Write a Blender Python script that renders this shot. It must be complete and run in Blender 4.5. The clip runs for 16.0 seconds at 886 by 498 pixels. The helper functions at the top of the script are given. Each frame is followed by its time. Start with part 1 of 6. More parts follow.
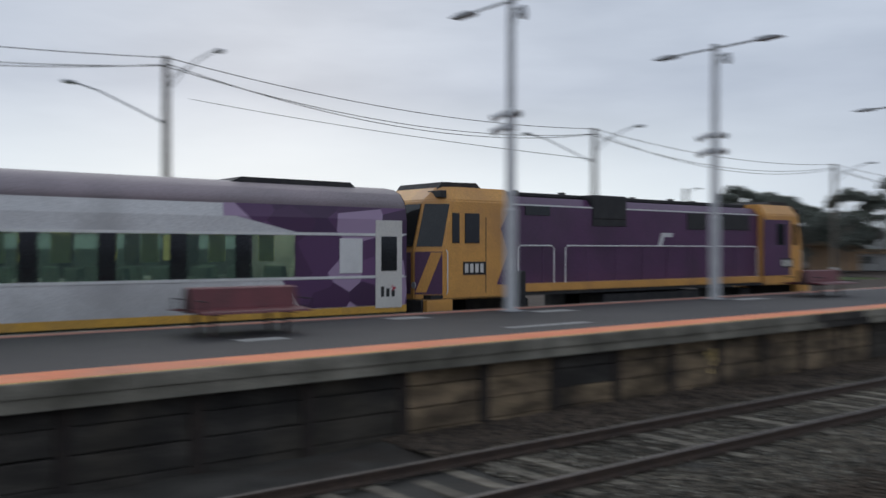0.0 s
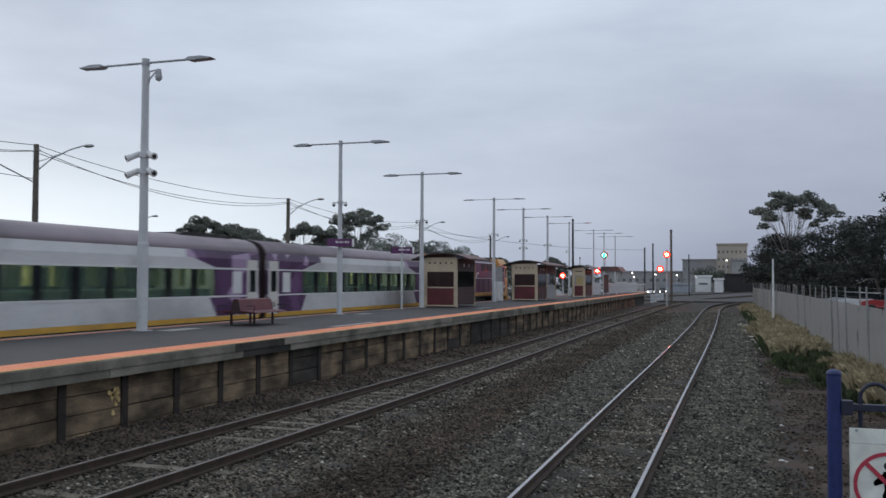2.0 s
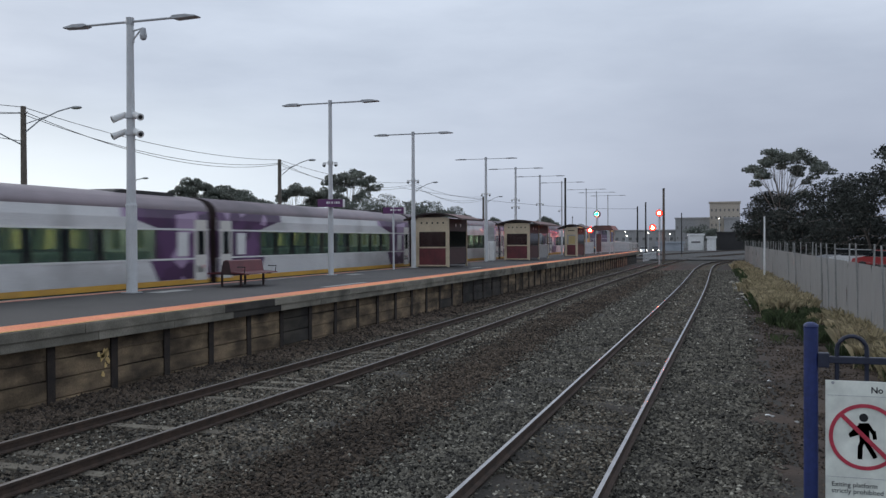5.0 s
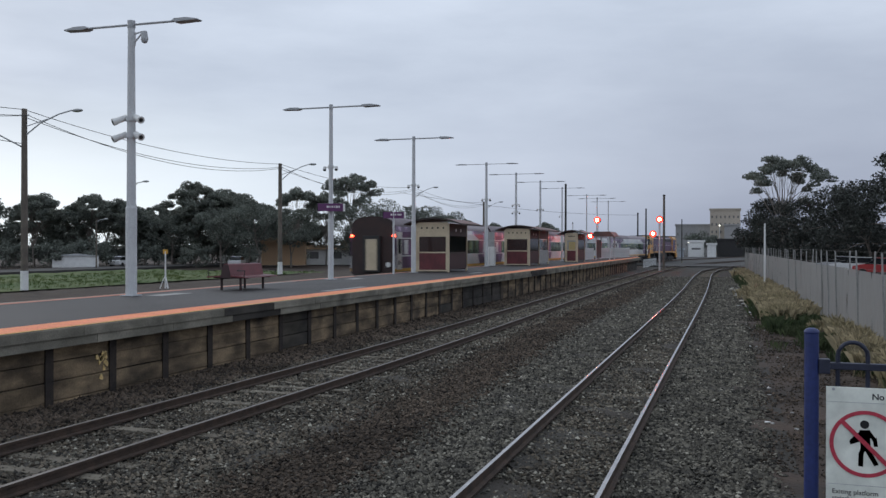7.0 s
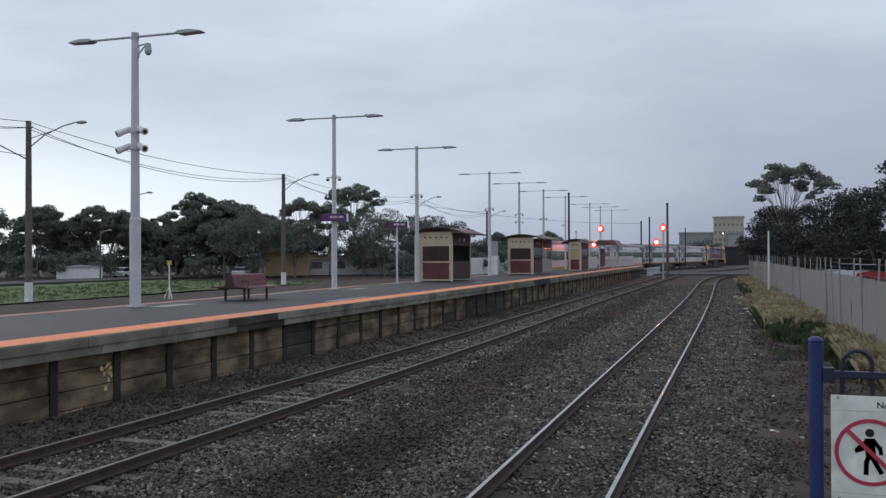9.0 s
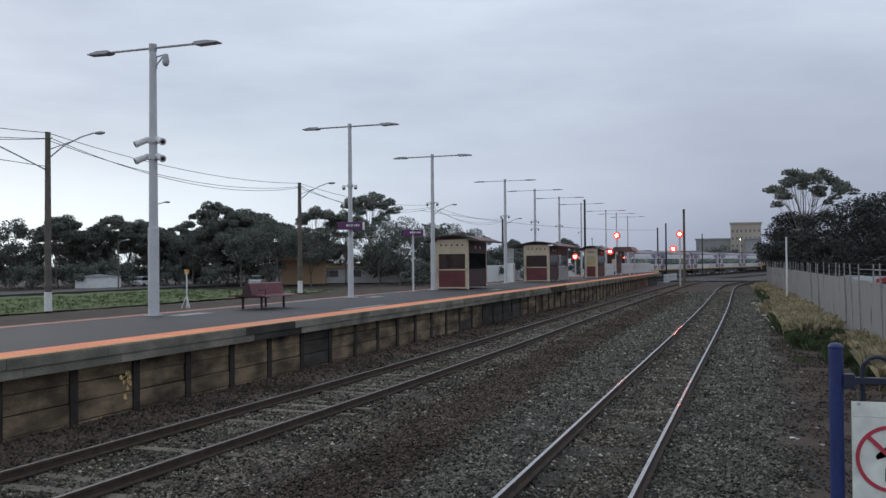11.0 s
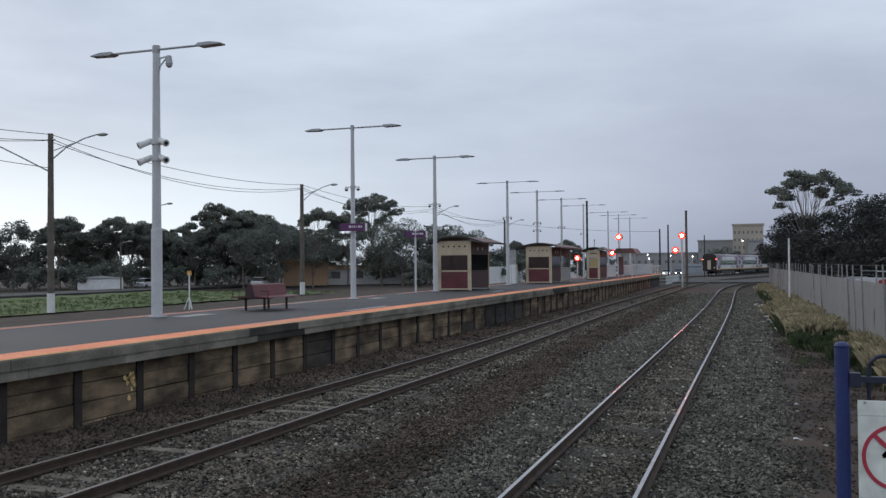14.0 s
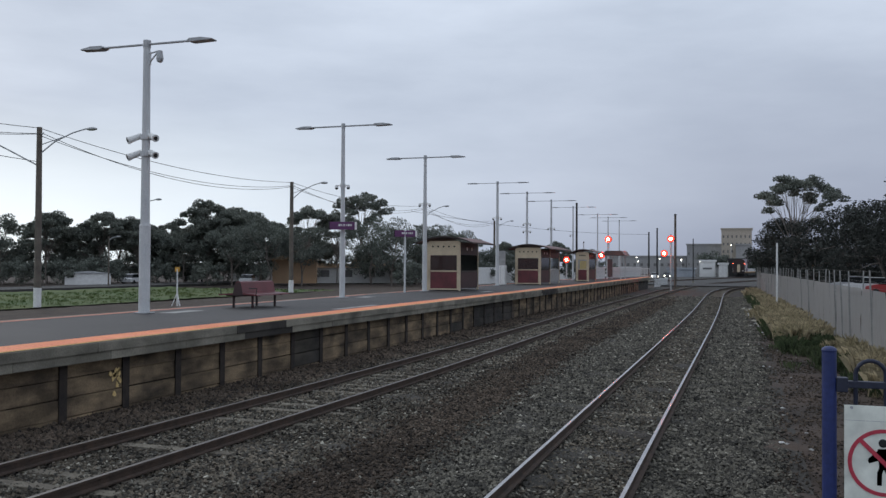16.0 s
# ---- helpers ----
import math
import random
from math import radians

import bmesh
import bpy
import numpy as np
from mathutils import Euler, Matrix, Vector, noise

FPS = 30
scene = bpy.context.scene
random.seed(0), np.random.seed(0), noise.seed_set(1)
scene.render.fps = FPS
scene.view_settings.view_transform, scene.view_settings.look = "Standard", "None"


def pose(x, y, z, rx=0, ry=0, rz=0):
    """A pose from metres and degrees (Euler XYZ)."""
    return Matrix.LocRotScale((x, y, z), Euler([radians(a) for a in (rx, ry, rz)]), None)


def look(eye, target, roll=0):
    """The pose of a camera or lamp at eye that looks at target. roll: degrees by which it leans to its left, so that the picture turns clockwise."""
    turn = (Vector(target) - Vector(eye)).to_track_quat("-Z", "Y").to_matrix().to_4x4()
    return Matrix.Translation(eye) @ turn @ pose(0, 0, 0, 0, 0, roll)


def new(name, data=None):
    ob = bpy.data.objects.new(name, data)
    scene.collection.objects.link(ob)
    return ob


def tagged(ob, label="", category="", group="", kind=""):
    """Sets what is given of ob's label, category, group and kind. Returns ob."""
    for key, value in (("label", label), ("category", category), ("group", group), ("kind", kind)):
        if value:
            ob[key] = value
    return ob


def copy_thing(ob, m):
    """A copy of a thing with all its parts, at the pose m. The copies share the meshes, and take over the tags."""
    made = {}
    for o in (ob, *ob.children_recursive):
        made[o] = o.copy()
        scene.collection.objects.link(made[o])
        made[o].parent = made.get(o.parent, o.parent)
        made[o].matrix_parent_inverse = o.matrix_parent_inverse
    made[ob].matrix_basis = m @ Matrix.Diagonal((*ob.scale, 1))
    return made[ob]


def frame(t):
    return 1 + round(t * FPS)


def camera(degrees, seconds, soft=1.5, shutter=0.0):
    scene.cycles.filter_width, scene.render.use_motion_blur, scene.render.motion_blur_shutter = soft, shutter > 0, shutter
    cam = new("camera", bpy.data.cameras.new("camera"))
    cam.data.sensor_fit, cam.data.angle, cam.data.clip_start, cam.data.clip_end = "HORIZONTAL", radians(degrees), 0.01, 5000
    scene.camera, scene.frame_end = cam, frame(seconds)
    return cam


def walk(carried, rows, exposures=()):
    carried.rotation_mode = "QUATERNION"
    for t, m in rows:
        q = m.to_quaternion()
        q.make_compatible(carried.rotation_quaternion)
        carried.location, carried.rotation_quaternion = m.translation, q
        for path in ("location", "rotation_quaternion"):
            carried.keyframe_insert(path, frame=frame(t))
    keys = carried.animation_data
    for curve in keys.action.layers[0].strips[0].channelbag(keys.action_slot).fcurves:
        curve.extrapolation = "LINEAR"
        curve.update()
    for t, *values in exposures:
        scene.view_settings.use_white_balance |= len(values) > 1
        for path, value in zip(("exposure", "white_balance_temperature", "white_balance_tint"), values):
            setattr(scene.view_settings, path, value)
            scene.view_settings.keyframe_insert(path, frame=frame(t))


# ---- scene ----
cam = camera(52.8, 16.0, soft=1.4, shutter=0.5)
PATH = [
    (0, (-0.096, -2.003, 3.019), (1.157, -0.445, 3.017), 0.1),
    (0.1, (0.06, -1.975, 3.009), (1.414, -0.503, 2.994), 0.2),
    (0.2, (0.224, -1.956, 3.001), (1.673, -0.577, 2.973), -0.0),
    (0.3, (0.376, -1.935, 2.987), (1.912, -0.654, 2.948), -0.0),
    (0.4, (0.525, -1.914, 2.972), (2.138, -0.732, 2.939), 0.2),
    (0.5, (0.676, -1.916, 2.952), (2.348, -0.818, 2.943), 0.3),
    (0.6, (0.815, -1.933, 2.944), (2.531, -0.904, 2.951), 0.2),
    (0.7, (0.942, -1.952, 2.941), (2.698, -0.995, 2.956), 0.3),
    (0.8, (1.063, -1.975, 2.948), (2.843, -1.064, 2.972), 0.2),
    (0.9, (1.186, -1.99, 2.953), (2.983, -1.113, 2.998), 0.1),
    (1, (1.32, -2.026, 2.958), (3.125, -1.167, 3.033), 0.6),
    (1.5, (1.821, -2.063, 2.942), (3.68, -1.328, 3.009), 0.1),
    (2, (2.12, -2.068, 2.937), (4.018, -1.439, 3.007), 0.2),
    (2.5, (2.209, -2.089, 2.926), (4.121, -1.503, 2.958), 0.2),
    (3, (2.224, -2.131, 2.926), (4.135, -1.54, 2.939), -1.0),
    (3.5, (2.216, -2.144, 2.916), (4.124, -1.544, 2.907), -0.4),
    (4, (2.202, -2.15, 2.911), (4.103, -1.531, 2.892), -0.5),
    (6.5, (2.217, -2.145, 2.901), (4.122, -1.537, 2.886), 0.2),
    (7, (2.233, -2.146, 2.897), (4.136, -1.53, 2.89), 0.1),
    (7.5, (2.23, -2.146, 2.9), (4.131, -1.525, 2.898), 0.0),
    (8, (2.222, -2.146, 2.897), (4.121, -1.519, 2.899), -0.1),
    (8.5, (2.214, -2.147, 2.899), (4.114, -1.524, 2.909), -0.2),
    (9, (2.22, -2.149, 2.903), (4.12, -1.526, 2.917), -0.2),
    (9.5, (2.194, -2.146, 2.906), (4.091, -1.513, 2.922), -0.5),
    (10, (2.195, -2.148, 2.906), (4.089, -1.504, 2.927), -0.6),
    (12.5, (2.17, -2.127, 2.898), (4.056, -1.464, 2.934), -0.4),
    (13, (2.171, -2.122, 2.894), (4.059, -1.463, 2.928), -0.6),
    (13.5, (2.176, -2.128, 2.896), (4.066, -1.475, 2.932), -0.6),
    (14, (2.16, -2.123, 2.893), (4.047, -1.463, 2.928), -0.5),
    (14.5, (2.169, -2.124, 2.889), (4.058, -1.468, 2.917), -0.5),
    (15, (2.168, -2.125, 2.89), (4.062, -1.483, 2.918), -0.5),
    (15.5, (2.178, -2.128, 2.893), (4.074, -1.492, 2.931), -0.2),
    (16, (2.186, -2.118, 2.887), (4.081, -1.48, 2.922), 0.3),
]
walk(cam, [(t, look(eye, target, roll)) for t, eye, target, roll in PATH], exposures=[(0.0, -0.12), (0.4, -0.12), (0.9, -0.03), (1.4, 0.02), (2.2, 0.06), (2.8, 0.16), (3.6, 0.1), (6.5, 0.1), (16.0, 0.07)])

# ---- world and light ----
SUN_EL, SUN_AZ = 14.0, 62.0          # low sun behind cloud, beyond the far side of the line
world = bpy.data.worlds.new("overcast_sky")
scene.world = world
world.use_nodes = True
wn, wl = world.node_tree.nodes, world.node_tree.links
wn.clear()
w_out = wn.new("ShaderNodeOutputWorld")
w_bg = wn.new("ShaderNodeBackground")
w_sky = wn.new("ShaderNodeTexSky")
w_sky.sky_type, w_sky.sun_disc = "NISHITA", False
w_sky.sun_elevation, w_sky.sun_rotation = radians(SUN_EL), radians(90 - SUN_AZ)
w_sky.air_density, w_sky.dust_density = 1.0, 3.0
w_tc = wn.new("ShaderNodeTexCoord")
w_map = wn.new("ShaderNodeMapping")
w_map.inputs["Scale"].default_value = (1.1, 1.1, 4.5)
w_n1 = wn.new("ShaderNodeTexNoise")
w_n1.inputs["Scale"].default_value, w_n1.inputs["Detail"].default_value, w_n1.inputs["Roughness"].default_value = 1.7, 7.0, 0.55
w_ramp = wn.new("ShaderNodeValToRGB")
w_ramp.color_ramp.elements[0].position, w_ramp.color_ramp.elements[0].color = 0.30, (0.375, 0.43, 0.525, 1)
w_ramp.color_ramp.elements[1].position, w_ramp.color_ramp.elements[1].color = 0.72, (0.575, 0.64, 0.745, 1)
# paler band low in the sky on the sun's side, bluer cloud along the line
w_sep = wn.new("ShaderNodeSeparateXYZ")
w_low = wn.new("ShaderNodeMapRange")
w_low.inputs["From Min"].default_value, w_low.inputs["From Max"].default_value = 0.17, 0.03
w_side = wn.new("ShaderNodeMapRange")
w_side.inputs["From Min"].default_value, w_side.inputs["From Max"].default_value = 0.27, 0.66
w_mul = wn.new("ShaderNodeMath"); w_mul.operation = "MULTIPLY"
w_streak = wn.new("ShaderNodeMath"); w_streak.operation = "MULTIPLY"
w_glow = wn.new("ShaderNodeMix"); w_glow.data_type = "RGBA"
w_glow.inputs["B"].default_value = (0.77, 0.845, 0.89, 1)
w_blue = wn.new("ShaderNodeMix"); w_blue.data_type = "RGBA"
w_blue.inputs["B"].default_value = (0.190, 0.212, 0.290, 1)
w_far = wn.new("ShaderNodeMapRange")
w_far.inputs["From Min"].default_value, w_far.inputs["From Max"].default_value = 0.54, 0.0
w_far.inputs["To Max"].default_value = 0.85
w_lowb = wn.new("ShaderNodeMapRange")
w_lowb.inputs["From Min"].default_value, w_lowb.inputs["From Max"].default_value = 0.28, 0.0
w_fm = wn.new("ShaderNodeMath"); w_fm.operation = "MULTIPLY"
w_mix = wn.new("ShaderNodeMix"); w_mix.data_type = "RGBA"
w_mix.inputs["Factor"].default_value = 0.97
w_skys = wn.new("ShaderNodeVectorMath"); w_skys.operation = "SCALE"
w_skys.inputs["Scale"].default_value = 0.05
for a, b in ((w_tc.outputs["Generated"], w_map.inputs["Vector"]), (w_map.outputs["Vector"], w_n1.inputs["Vector"]),
             (w_n1.outputs["Fac"], w_ramp.inputs["Fac"]), (w_tc.outputs["Generated"], w_sep.inputs["Vector"]),
             (w_sep.outputs["Z"], w_low.inputs["Value"]), (w_sep.outputs["Y"], w_side.inputs["Value"]),
             (w_low.outputs["Result"], w_mul.inputs[0]), (w_side.outputs["Result"], w_mul.inputs[1]),
             (w_mul.outputs[0], w_glow.inputs["Factor"]),
             (w_sep.outputs["Y"], w_far.inputs["Value"]), (w_sep.outputs["Z"], w_lowb.inputs["Value"]),
             (w_far.outputs["Result"], w_fm.inputs[0]), (w_lowb.outputs["Result"], w_fm.inputs[1]),
             (w_fm.outputs[0], w_blue.inputs["Factor"]), (w_ramp.outputs["Color"], w_blue.inputs["A"]),
             (w_blue.outputs["Result"], w_glow.inputs["A"]),
             (w_sky.outputs["Color"], w_skys.inputs[0]), (w_skys.outputs["Vector"], w_mix.inputs["A"]),
             (w_glow.outputs["Result"], w_mix.inputs["B"]), (w_mix.outputs["Result"], w_bg.inputs["Color"]),
             (w_bg.outputs["Background"], w_out.inputs["Surface"])):
    wl.new(a, b)
w_bg.inputs["Strength"].default_value = 1.24
sun = new("sun", bpy.data.lights.new("sun", "SUN"))
sun.data.energy, sun.data.angle, sun.data.color = 0.5, radians(40), (1.0, 0.97, 0.92)
sun.matrix_world = look((0, 0, 30), (-math.cos(radians(SUN_AZ)), -math.sin(radians(SUN_AZ)), 30 - 0.6))


# ---- materials ----
def mat(name, a, b=None, rough=0.7, metal=0.0, scale=3.0, fine=40.0, bump=0.1, spread=(0.35, 0.65), island=0.0, obj_random=0.0, dirt=None, streak=0.0, along=(5.0, 5.0, 0.7), placed=False):
    """A surface of colours a to b in patches, with fine grain, relief and, if given, stains of the colour dirt."""
    m = bpy.data.materials.new(name)
    m.use_nodes = True
    n, l = m.node_tree.nodes, m.node_tree.links
    p = n["Principled BSDF"]
    b = b or tuple(c * 0.8 for c in a)
    tc = n.new("ShaderNodeTexCoord")
    big, small = n.new("ShaderNodeTexNoise"), n.new("ShaderNodeTexNoise")
    co = n.new("ShaderNodeNewGeometry").outputs["Position"] if placed else tc.outputs["Object"]
    big.inputs["Scale"].default_value, big.inputs["Detail"].default_value = scale, 6
    small.inputs["Scale"].default_value, small.inputs["Detail"].default_value = fine, 4
    l.new(co, big.inputs["Vector"]), l.new(co, small.inputs["Vector"])
    ramp = n.new("ShaderNodeValToRGB")
    e = ramp.color_ramp.elements
    e[0].position, e[0].color, e[1].position, e[1].color = spread[0], (*a, 1), spread[1], (*b, 1)
    l.new(big.outputs["Fac"], ramp.inputs["Fac"])
    out = ramp.outputs["Color"]
    grain = n.new("ShaderNodeMapRange")
    grain.inputs["From Min"].default_value, grain.inputs["From Max"].default_value = 0.25, 0.75
    grain.inputs["To Min"].default_value, grain.inputs["To Max"].default_value = 0.78, 1.22
    l.new(small.outputs["Fac"], grain.inputs["Value"])
    value = grain.outputs["Result"]
    for amount, node, sock in ((island, "ShaderNodeNewGeometry", "Random Per Island"), (obj_random, "ShaderNodeObjectInfo", "Random")):
        if amount:
            src, rng, mul = n.new(node), n.new("ShaderNodeMapRange"), n.new("ShaderNodeMath")
            rng.inputs["To Min"].default_value, rng.inputs["To Max"].default_value = 1 - amount, 1 + amount
            mul.operation = "MULTIPLY"
            l.new(src.outputs[sock], rng.inputs["Value"]), l.new(rng.outputs["Result"], mul.inputs[0]), l.new(value, mul.inputs[1])
            value = mul.outputs[0]
    vm = n.new("ShaderNodeVectorMath")
    vm.operation = "SCALE"
    l.new(out, vm.inputs[0]), l.new(value, vm.inputs["Scale"])
    out = vm.outputs["Vector"]
    if dirt:
        st, sr, mx = n.new("ShaderNodeTexNoise"), n.new("ShaderNodeMapRange"), n.new("ShaderNodeMix")
        st.inputs["Scale"].default_value, st.inputs["Detail"].default_value = scale * 0.45, 8
        sr.inputs["From Min"].default_value, sr.inputs["From Max"].default_value = 0.5, 0.68
        mx.data_type = "RGBA"
        mx.inputs["B"].default_value = (*dirt, 1)
        l.new(co, st.inputs["Vector"]), l.new(st.outputs["Fac"], sr.inputs["Value"])
        l.new(sr.outputs["Result"], mx.inputs["Factor"]), l.new(out, mx.inputs["A"])
        out = mx.outputs["Result"]
    if streak:
        mp, sn, sr, vs = n.new("ShaderNodeMapping"), n.new("ShaderNodeTexNoise"), n.new("ShaderNodeMapRange"), n.new("ShaderNodeVectorMath")
        geo = n.new("ShaderNodeNewGeometry")
        mp.inputs["Scale"].default_value = along
        sn.inputs["Scale"].default_value, sn.inputs["Detail"].default_value = 1.0, 7
        sr.inputs["From Min"].default_value, sr.inputs["From Max"].default_value = 0.36, 0.62
        sr.inputs["To Min"].default_value, sr.inputs["To Max"].default_value = 1 - streak, 1.1
        vs.operation = "SCALE"
        l.new(geo.outputs["Position"], mp.inputs["Vector"]), l.new(mp.outputs["Vector"], sn.inputs["Vector"])
        l.new(sn.outputs["Fac"], sr.inputs["Value"]), l.new(out, vs.inputs[0]), l.new(sr.outputs["Result"], vs.inputs["Scale"])
        out = vs.outputs["Vector"]
    l.new(out, p.inputs["Base Color"])
    p.inputs["Roughness"].default_value, p.inputs["Metallic"].default_value = rough, metal
    if bump:
        bp = n.new("ShaderNodeBump")
        bp.inputs["Strength"].default_value, bp.inputs["Distance"].default_value = bump, 0.02
        l.new(small.outputs["Fac"], bp.inputs["Height"]), l.new(bp.outputs["Normal"], p.inputs["Normal"])
    return m


def glow(name, colour, strength):
    m = bpy.data.materials.new(name)
    m.use_nodes = True
    p = m.node_tree.nodes["Principled BSDF"]
    p.inputs["Base Color"].default_value = (*colour, 1)
    p.inputs["Emission Color"].default_value, p.inputs["Emission Strength"].default_value = (*colour, 1), strength
    return m


def glass(name, tint, clear=0.6, rough=0.05):
    m = bpy.data.materials.new(name)
    m.use_nodes = True
    n, l = m.node_tree.nodes, m.node_tree.links
    p, out = n["Principled BSDF"], n["Material Output"]
    p.inputs["Base Color"].default_value, p.inputs["Roughness"].default_value = (0.01, 0.014, 0.013, 1), rough
    t, mx = n.new("ShaderNodeBsdfTransparent"), n.new("ShaderNodeMixShader")
    t.inputs["Color"].default_value = (*tint, 1)
    mx.inputs["Fac"].default_value = clear
    l.new(p.outputs["BSDF"], mx.inputs[1]), l.new(t.outputs["BSDF"], mx.inputs[2]), l.new(mx.outputs["Shader"], out.inputs["Surface"])
    return m


def facets(name, shades, scale):
    """Paint in large straight-edged facets of several shades."""
    m = bpy.data.materials.new(name)
    m.use_nodes = True
    n, l = m.node_tree.nodes, m.node_tree.links
    p = n["Principled BSDF"]
    tc, mp, v, ramp = n.new("ShaderNodeTexCoord"), n.new("ShaderNodeMapping"), n.new("ShaderNodeTexVoronoi"), n.new("ShaderNodeValToRGB")
    mp.inputs["Scale"].default_value = (1.0, 0.0, 1.25)
    mp.inputs["Rotation"].default_value = (0, 0.5, 0)
    v.inputs["Scale"].default_value = scale
    ramp.color_ramp.interpolation = "CONSTANT"
    while len(ramp.color_ramp.elements) < len(shades):
        ramp.color_ramp.elements.new(0.5)
    for i, c in enumerate(shades):
        ramp.color_ramp.elements[i].position, ramp.color_ramp.elements[i].color = i / len(shades), (*c, 1)
    l.new(tc.outputs["Object"], mp.inputs["Vector"]), l.new(mp.outputs["Vector"], v.inputs["Vector"])
    l.new(v.outputs["Color"], ramp.inputs["Fac"]), l.new(ramp.outputs["Color"], p.inputs["Base Color"])
    p.inputs["Roughness"].default_value = 0.35
    return m


M_BALLAST = mat("ballast_bed", (0.030, 0.027, 0.022), (0.055, 0.050, 0.042), 0.95, scale=1.4, fine=26, bump=0.9, dirt=(0.034, 0.025, 0.018))
M_DIRT = mat("dirt", (0.034, 0.022, 0.014), (0.060, 0.041, 0.027), 0.95, scale=0.8, fine=22, bump=0.8)
M_STONE = mat("blue_stone", (0.058, 0.053, 0.043), (0.132, 0.121, 0.096), 0.9, scale=2, fine=60, bump=0.2, island=0.95)
M_STONE2 = mat("brown_stone", (0.054, 0.044, 0.032), (0.135, 0.114, 0.086), 0.92, scale=0.5, fine=60, bump=0.2, island=0.92)
M_STONE3 = mat("dirty_stone", (0.042, 0.031, 0.022), (0.090, 0.068, 0.050), 0.95, scale=0.5, fine=60, bump=0.2, island=0.85)
M_STONE4 = mat("pale_stone", (0.20, 0.185, 0.15), (0.36, 0.34, 0.28), 0.9, scale=2, fine=60, bump=0.2, island=0.6)
M_SOIL = mat("soil", (0.040, 0.026, 0.019), (0.070, 0.047, 0.033), 0.95, scale=0.9, fine=14, bump=0.8, dirt=(0.028, 0.021, 0.016))
M_GRASS = mat("grass", (0.050, 0.088, 0.016), (0.086, 0.112, 0.028), 0.95, scale=0.12, fine=6, bump=0.6)
M_DRYGRASS = mat("dry_grass", (0.42, 0.355, 0.23), (0.26, 0.225, 0.135), 0.9, scale=0.5, fine=12, bump=0.2, island=0.45)
M_WEED = mat("weed", (0.040, 0.060, 0.024), (0.075, 0.096, 0.045), 0.85, scale=0.6, fine=12, bump=0.2, island=0.4)
M_ASPHALT = mat("asphalt", (0.030, 0.027, 0.027), (0.048, 0.043, 0.042), 0.7, scale=0.35, fine=70, bump=0.3, dirt=(0.054, 0.052, 0.050), placed=True)
M_DULLPANE = mat("dull_pane", (0.12, 0.12, 0.12), (0.16, 0.155, 0.15), 0.4, scale=0.3, fine=3, bump=0.0)
M_FENCEPOST = mat("weathered_galvanised_steel", (0.26, 0.26, 0.25), (0.36, 0.36, 0.345), 0.7, 0.2, scale=3, fine=40, bump=0.1)
M_LIMB = mat("pale_gum_limb", (0.27, 0.245, 0.22), (0.18, 0.16, 0.14), 0.85, scale=1.2, fine=15, bump=0.3)
M_ROADWAY = mat("roadway", (0.042, 0.040, 0.038), (0.062, 0.060, 0.056), 0.9, scale=0.3, fine=30, bump=0.2)
M_CONC = mat("concrete", (0.195, 0.180, 0.142), (0.26, 0.24, 0.195), 0.9, scale=1.5, fine=38, bump=0.3, obj_random=0.12, dirt=(0.105, 0.097, 0.075), streak=0.30, along=(1.2, 1.2, 2.6), placed=True)
M_PANEL = mat("old_concrete", (0.30, 0.218, 0.132), (0.18, 0.130, 0.082), 0.92, scale=1.7, fine=26, bump=0.5, obj_random=0.20, dirt=(0.058, 0.045, 0.032), streak=0.62, along=(0.9, 0.9, 3.4), placed=True)
M_DARKCONC = mat("dark_concrete", (0.040, 0.036, 0.032), (0.062, 0.055, 0.047), 0.95, scale=1.3, fine=30, bump=0.4, obj_random=0.2, dirt=(0.085, 0.072, 0.055), streak=0.45, along=(0.9, 0.9, 3.4), placed=True)
M_POSTOLD = mat("rusted_rail_post", (0.022, 0.018, 0.016), (0.042, 0.031, 0.025), 0.9, scale=4, fine=50, bump=0.5, placed=True)
M_ORANGE = mat("orange_tactile", (0.78, 0.23, 0.10), (0.86, 0.30, 0.14), 0.75, scale=0.8, fine=25, bump=0.2, obj_random=0.06, dirt=(0.58, 0.25, 0.15), placed=True)
M_YELLINE = mat("yellow_line", (0.72, 0.52, 0.22), (0.62, 0.46, 0.22), 0.8, scale=1, fine=30, bump=0.1)
M_PINK = mat("faded_red_line", (0.55, 0.22, 0.15), (0.42, 0.20, 0.15), 0.8, scale=1, fine=30, bump=0.1)
M_PATCH = mat("pale_concrete_patch", (0.36, 0.355, 0.34), (0.28, 0.275, 0.26), 0.9, scale=2, fine=30, bump=0.2)
M_RAILTOP = mat("polished_rail", (0.42, 0.40, 0.385), (0.32, 0.305, 0.295), 0.17, 1.0, scale=5, fine=60, bump=0.05)
M_RAILDULL = mat("dull_rail", (0.10, 0.085, 0.075), (0.15, 0.13, 0.12), 0.5, 0.5, scale=5, fine=60, bump=0.1)
M_RUST = mat("rusty_rail", (0.055, 0.040, 0.032), (0.09, 0.06, 0.045), 0.85, 0.2, scale=6, fine=60, bump=0.3)
M_SLEEPER = mat("weathered_sleeper", (0.20, 0.178, 0.135), (0.12, 0.102, 0.08), 0.95, scale=3, fine=30, bump=0.5, obj_random=0.3, dirt=(0.08, 0.066, 0.05), placed=True)
M_GALV = mat("pale_grey_paint", (0.60, 0.61, 0.61), (0.52, 0.53, 0.54), 0.5, scale=1.2, fine=40, bump=0.03)
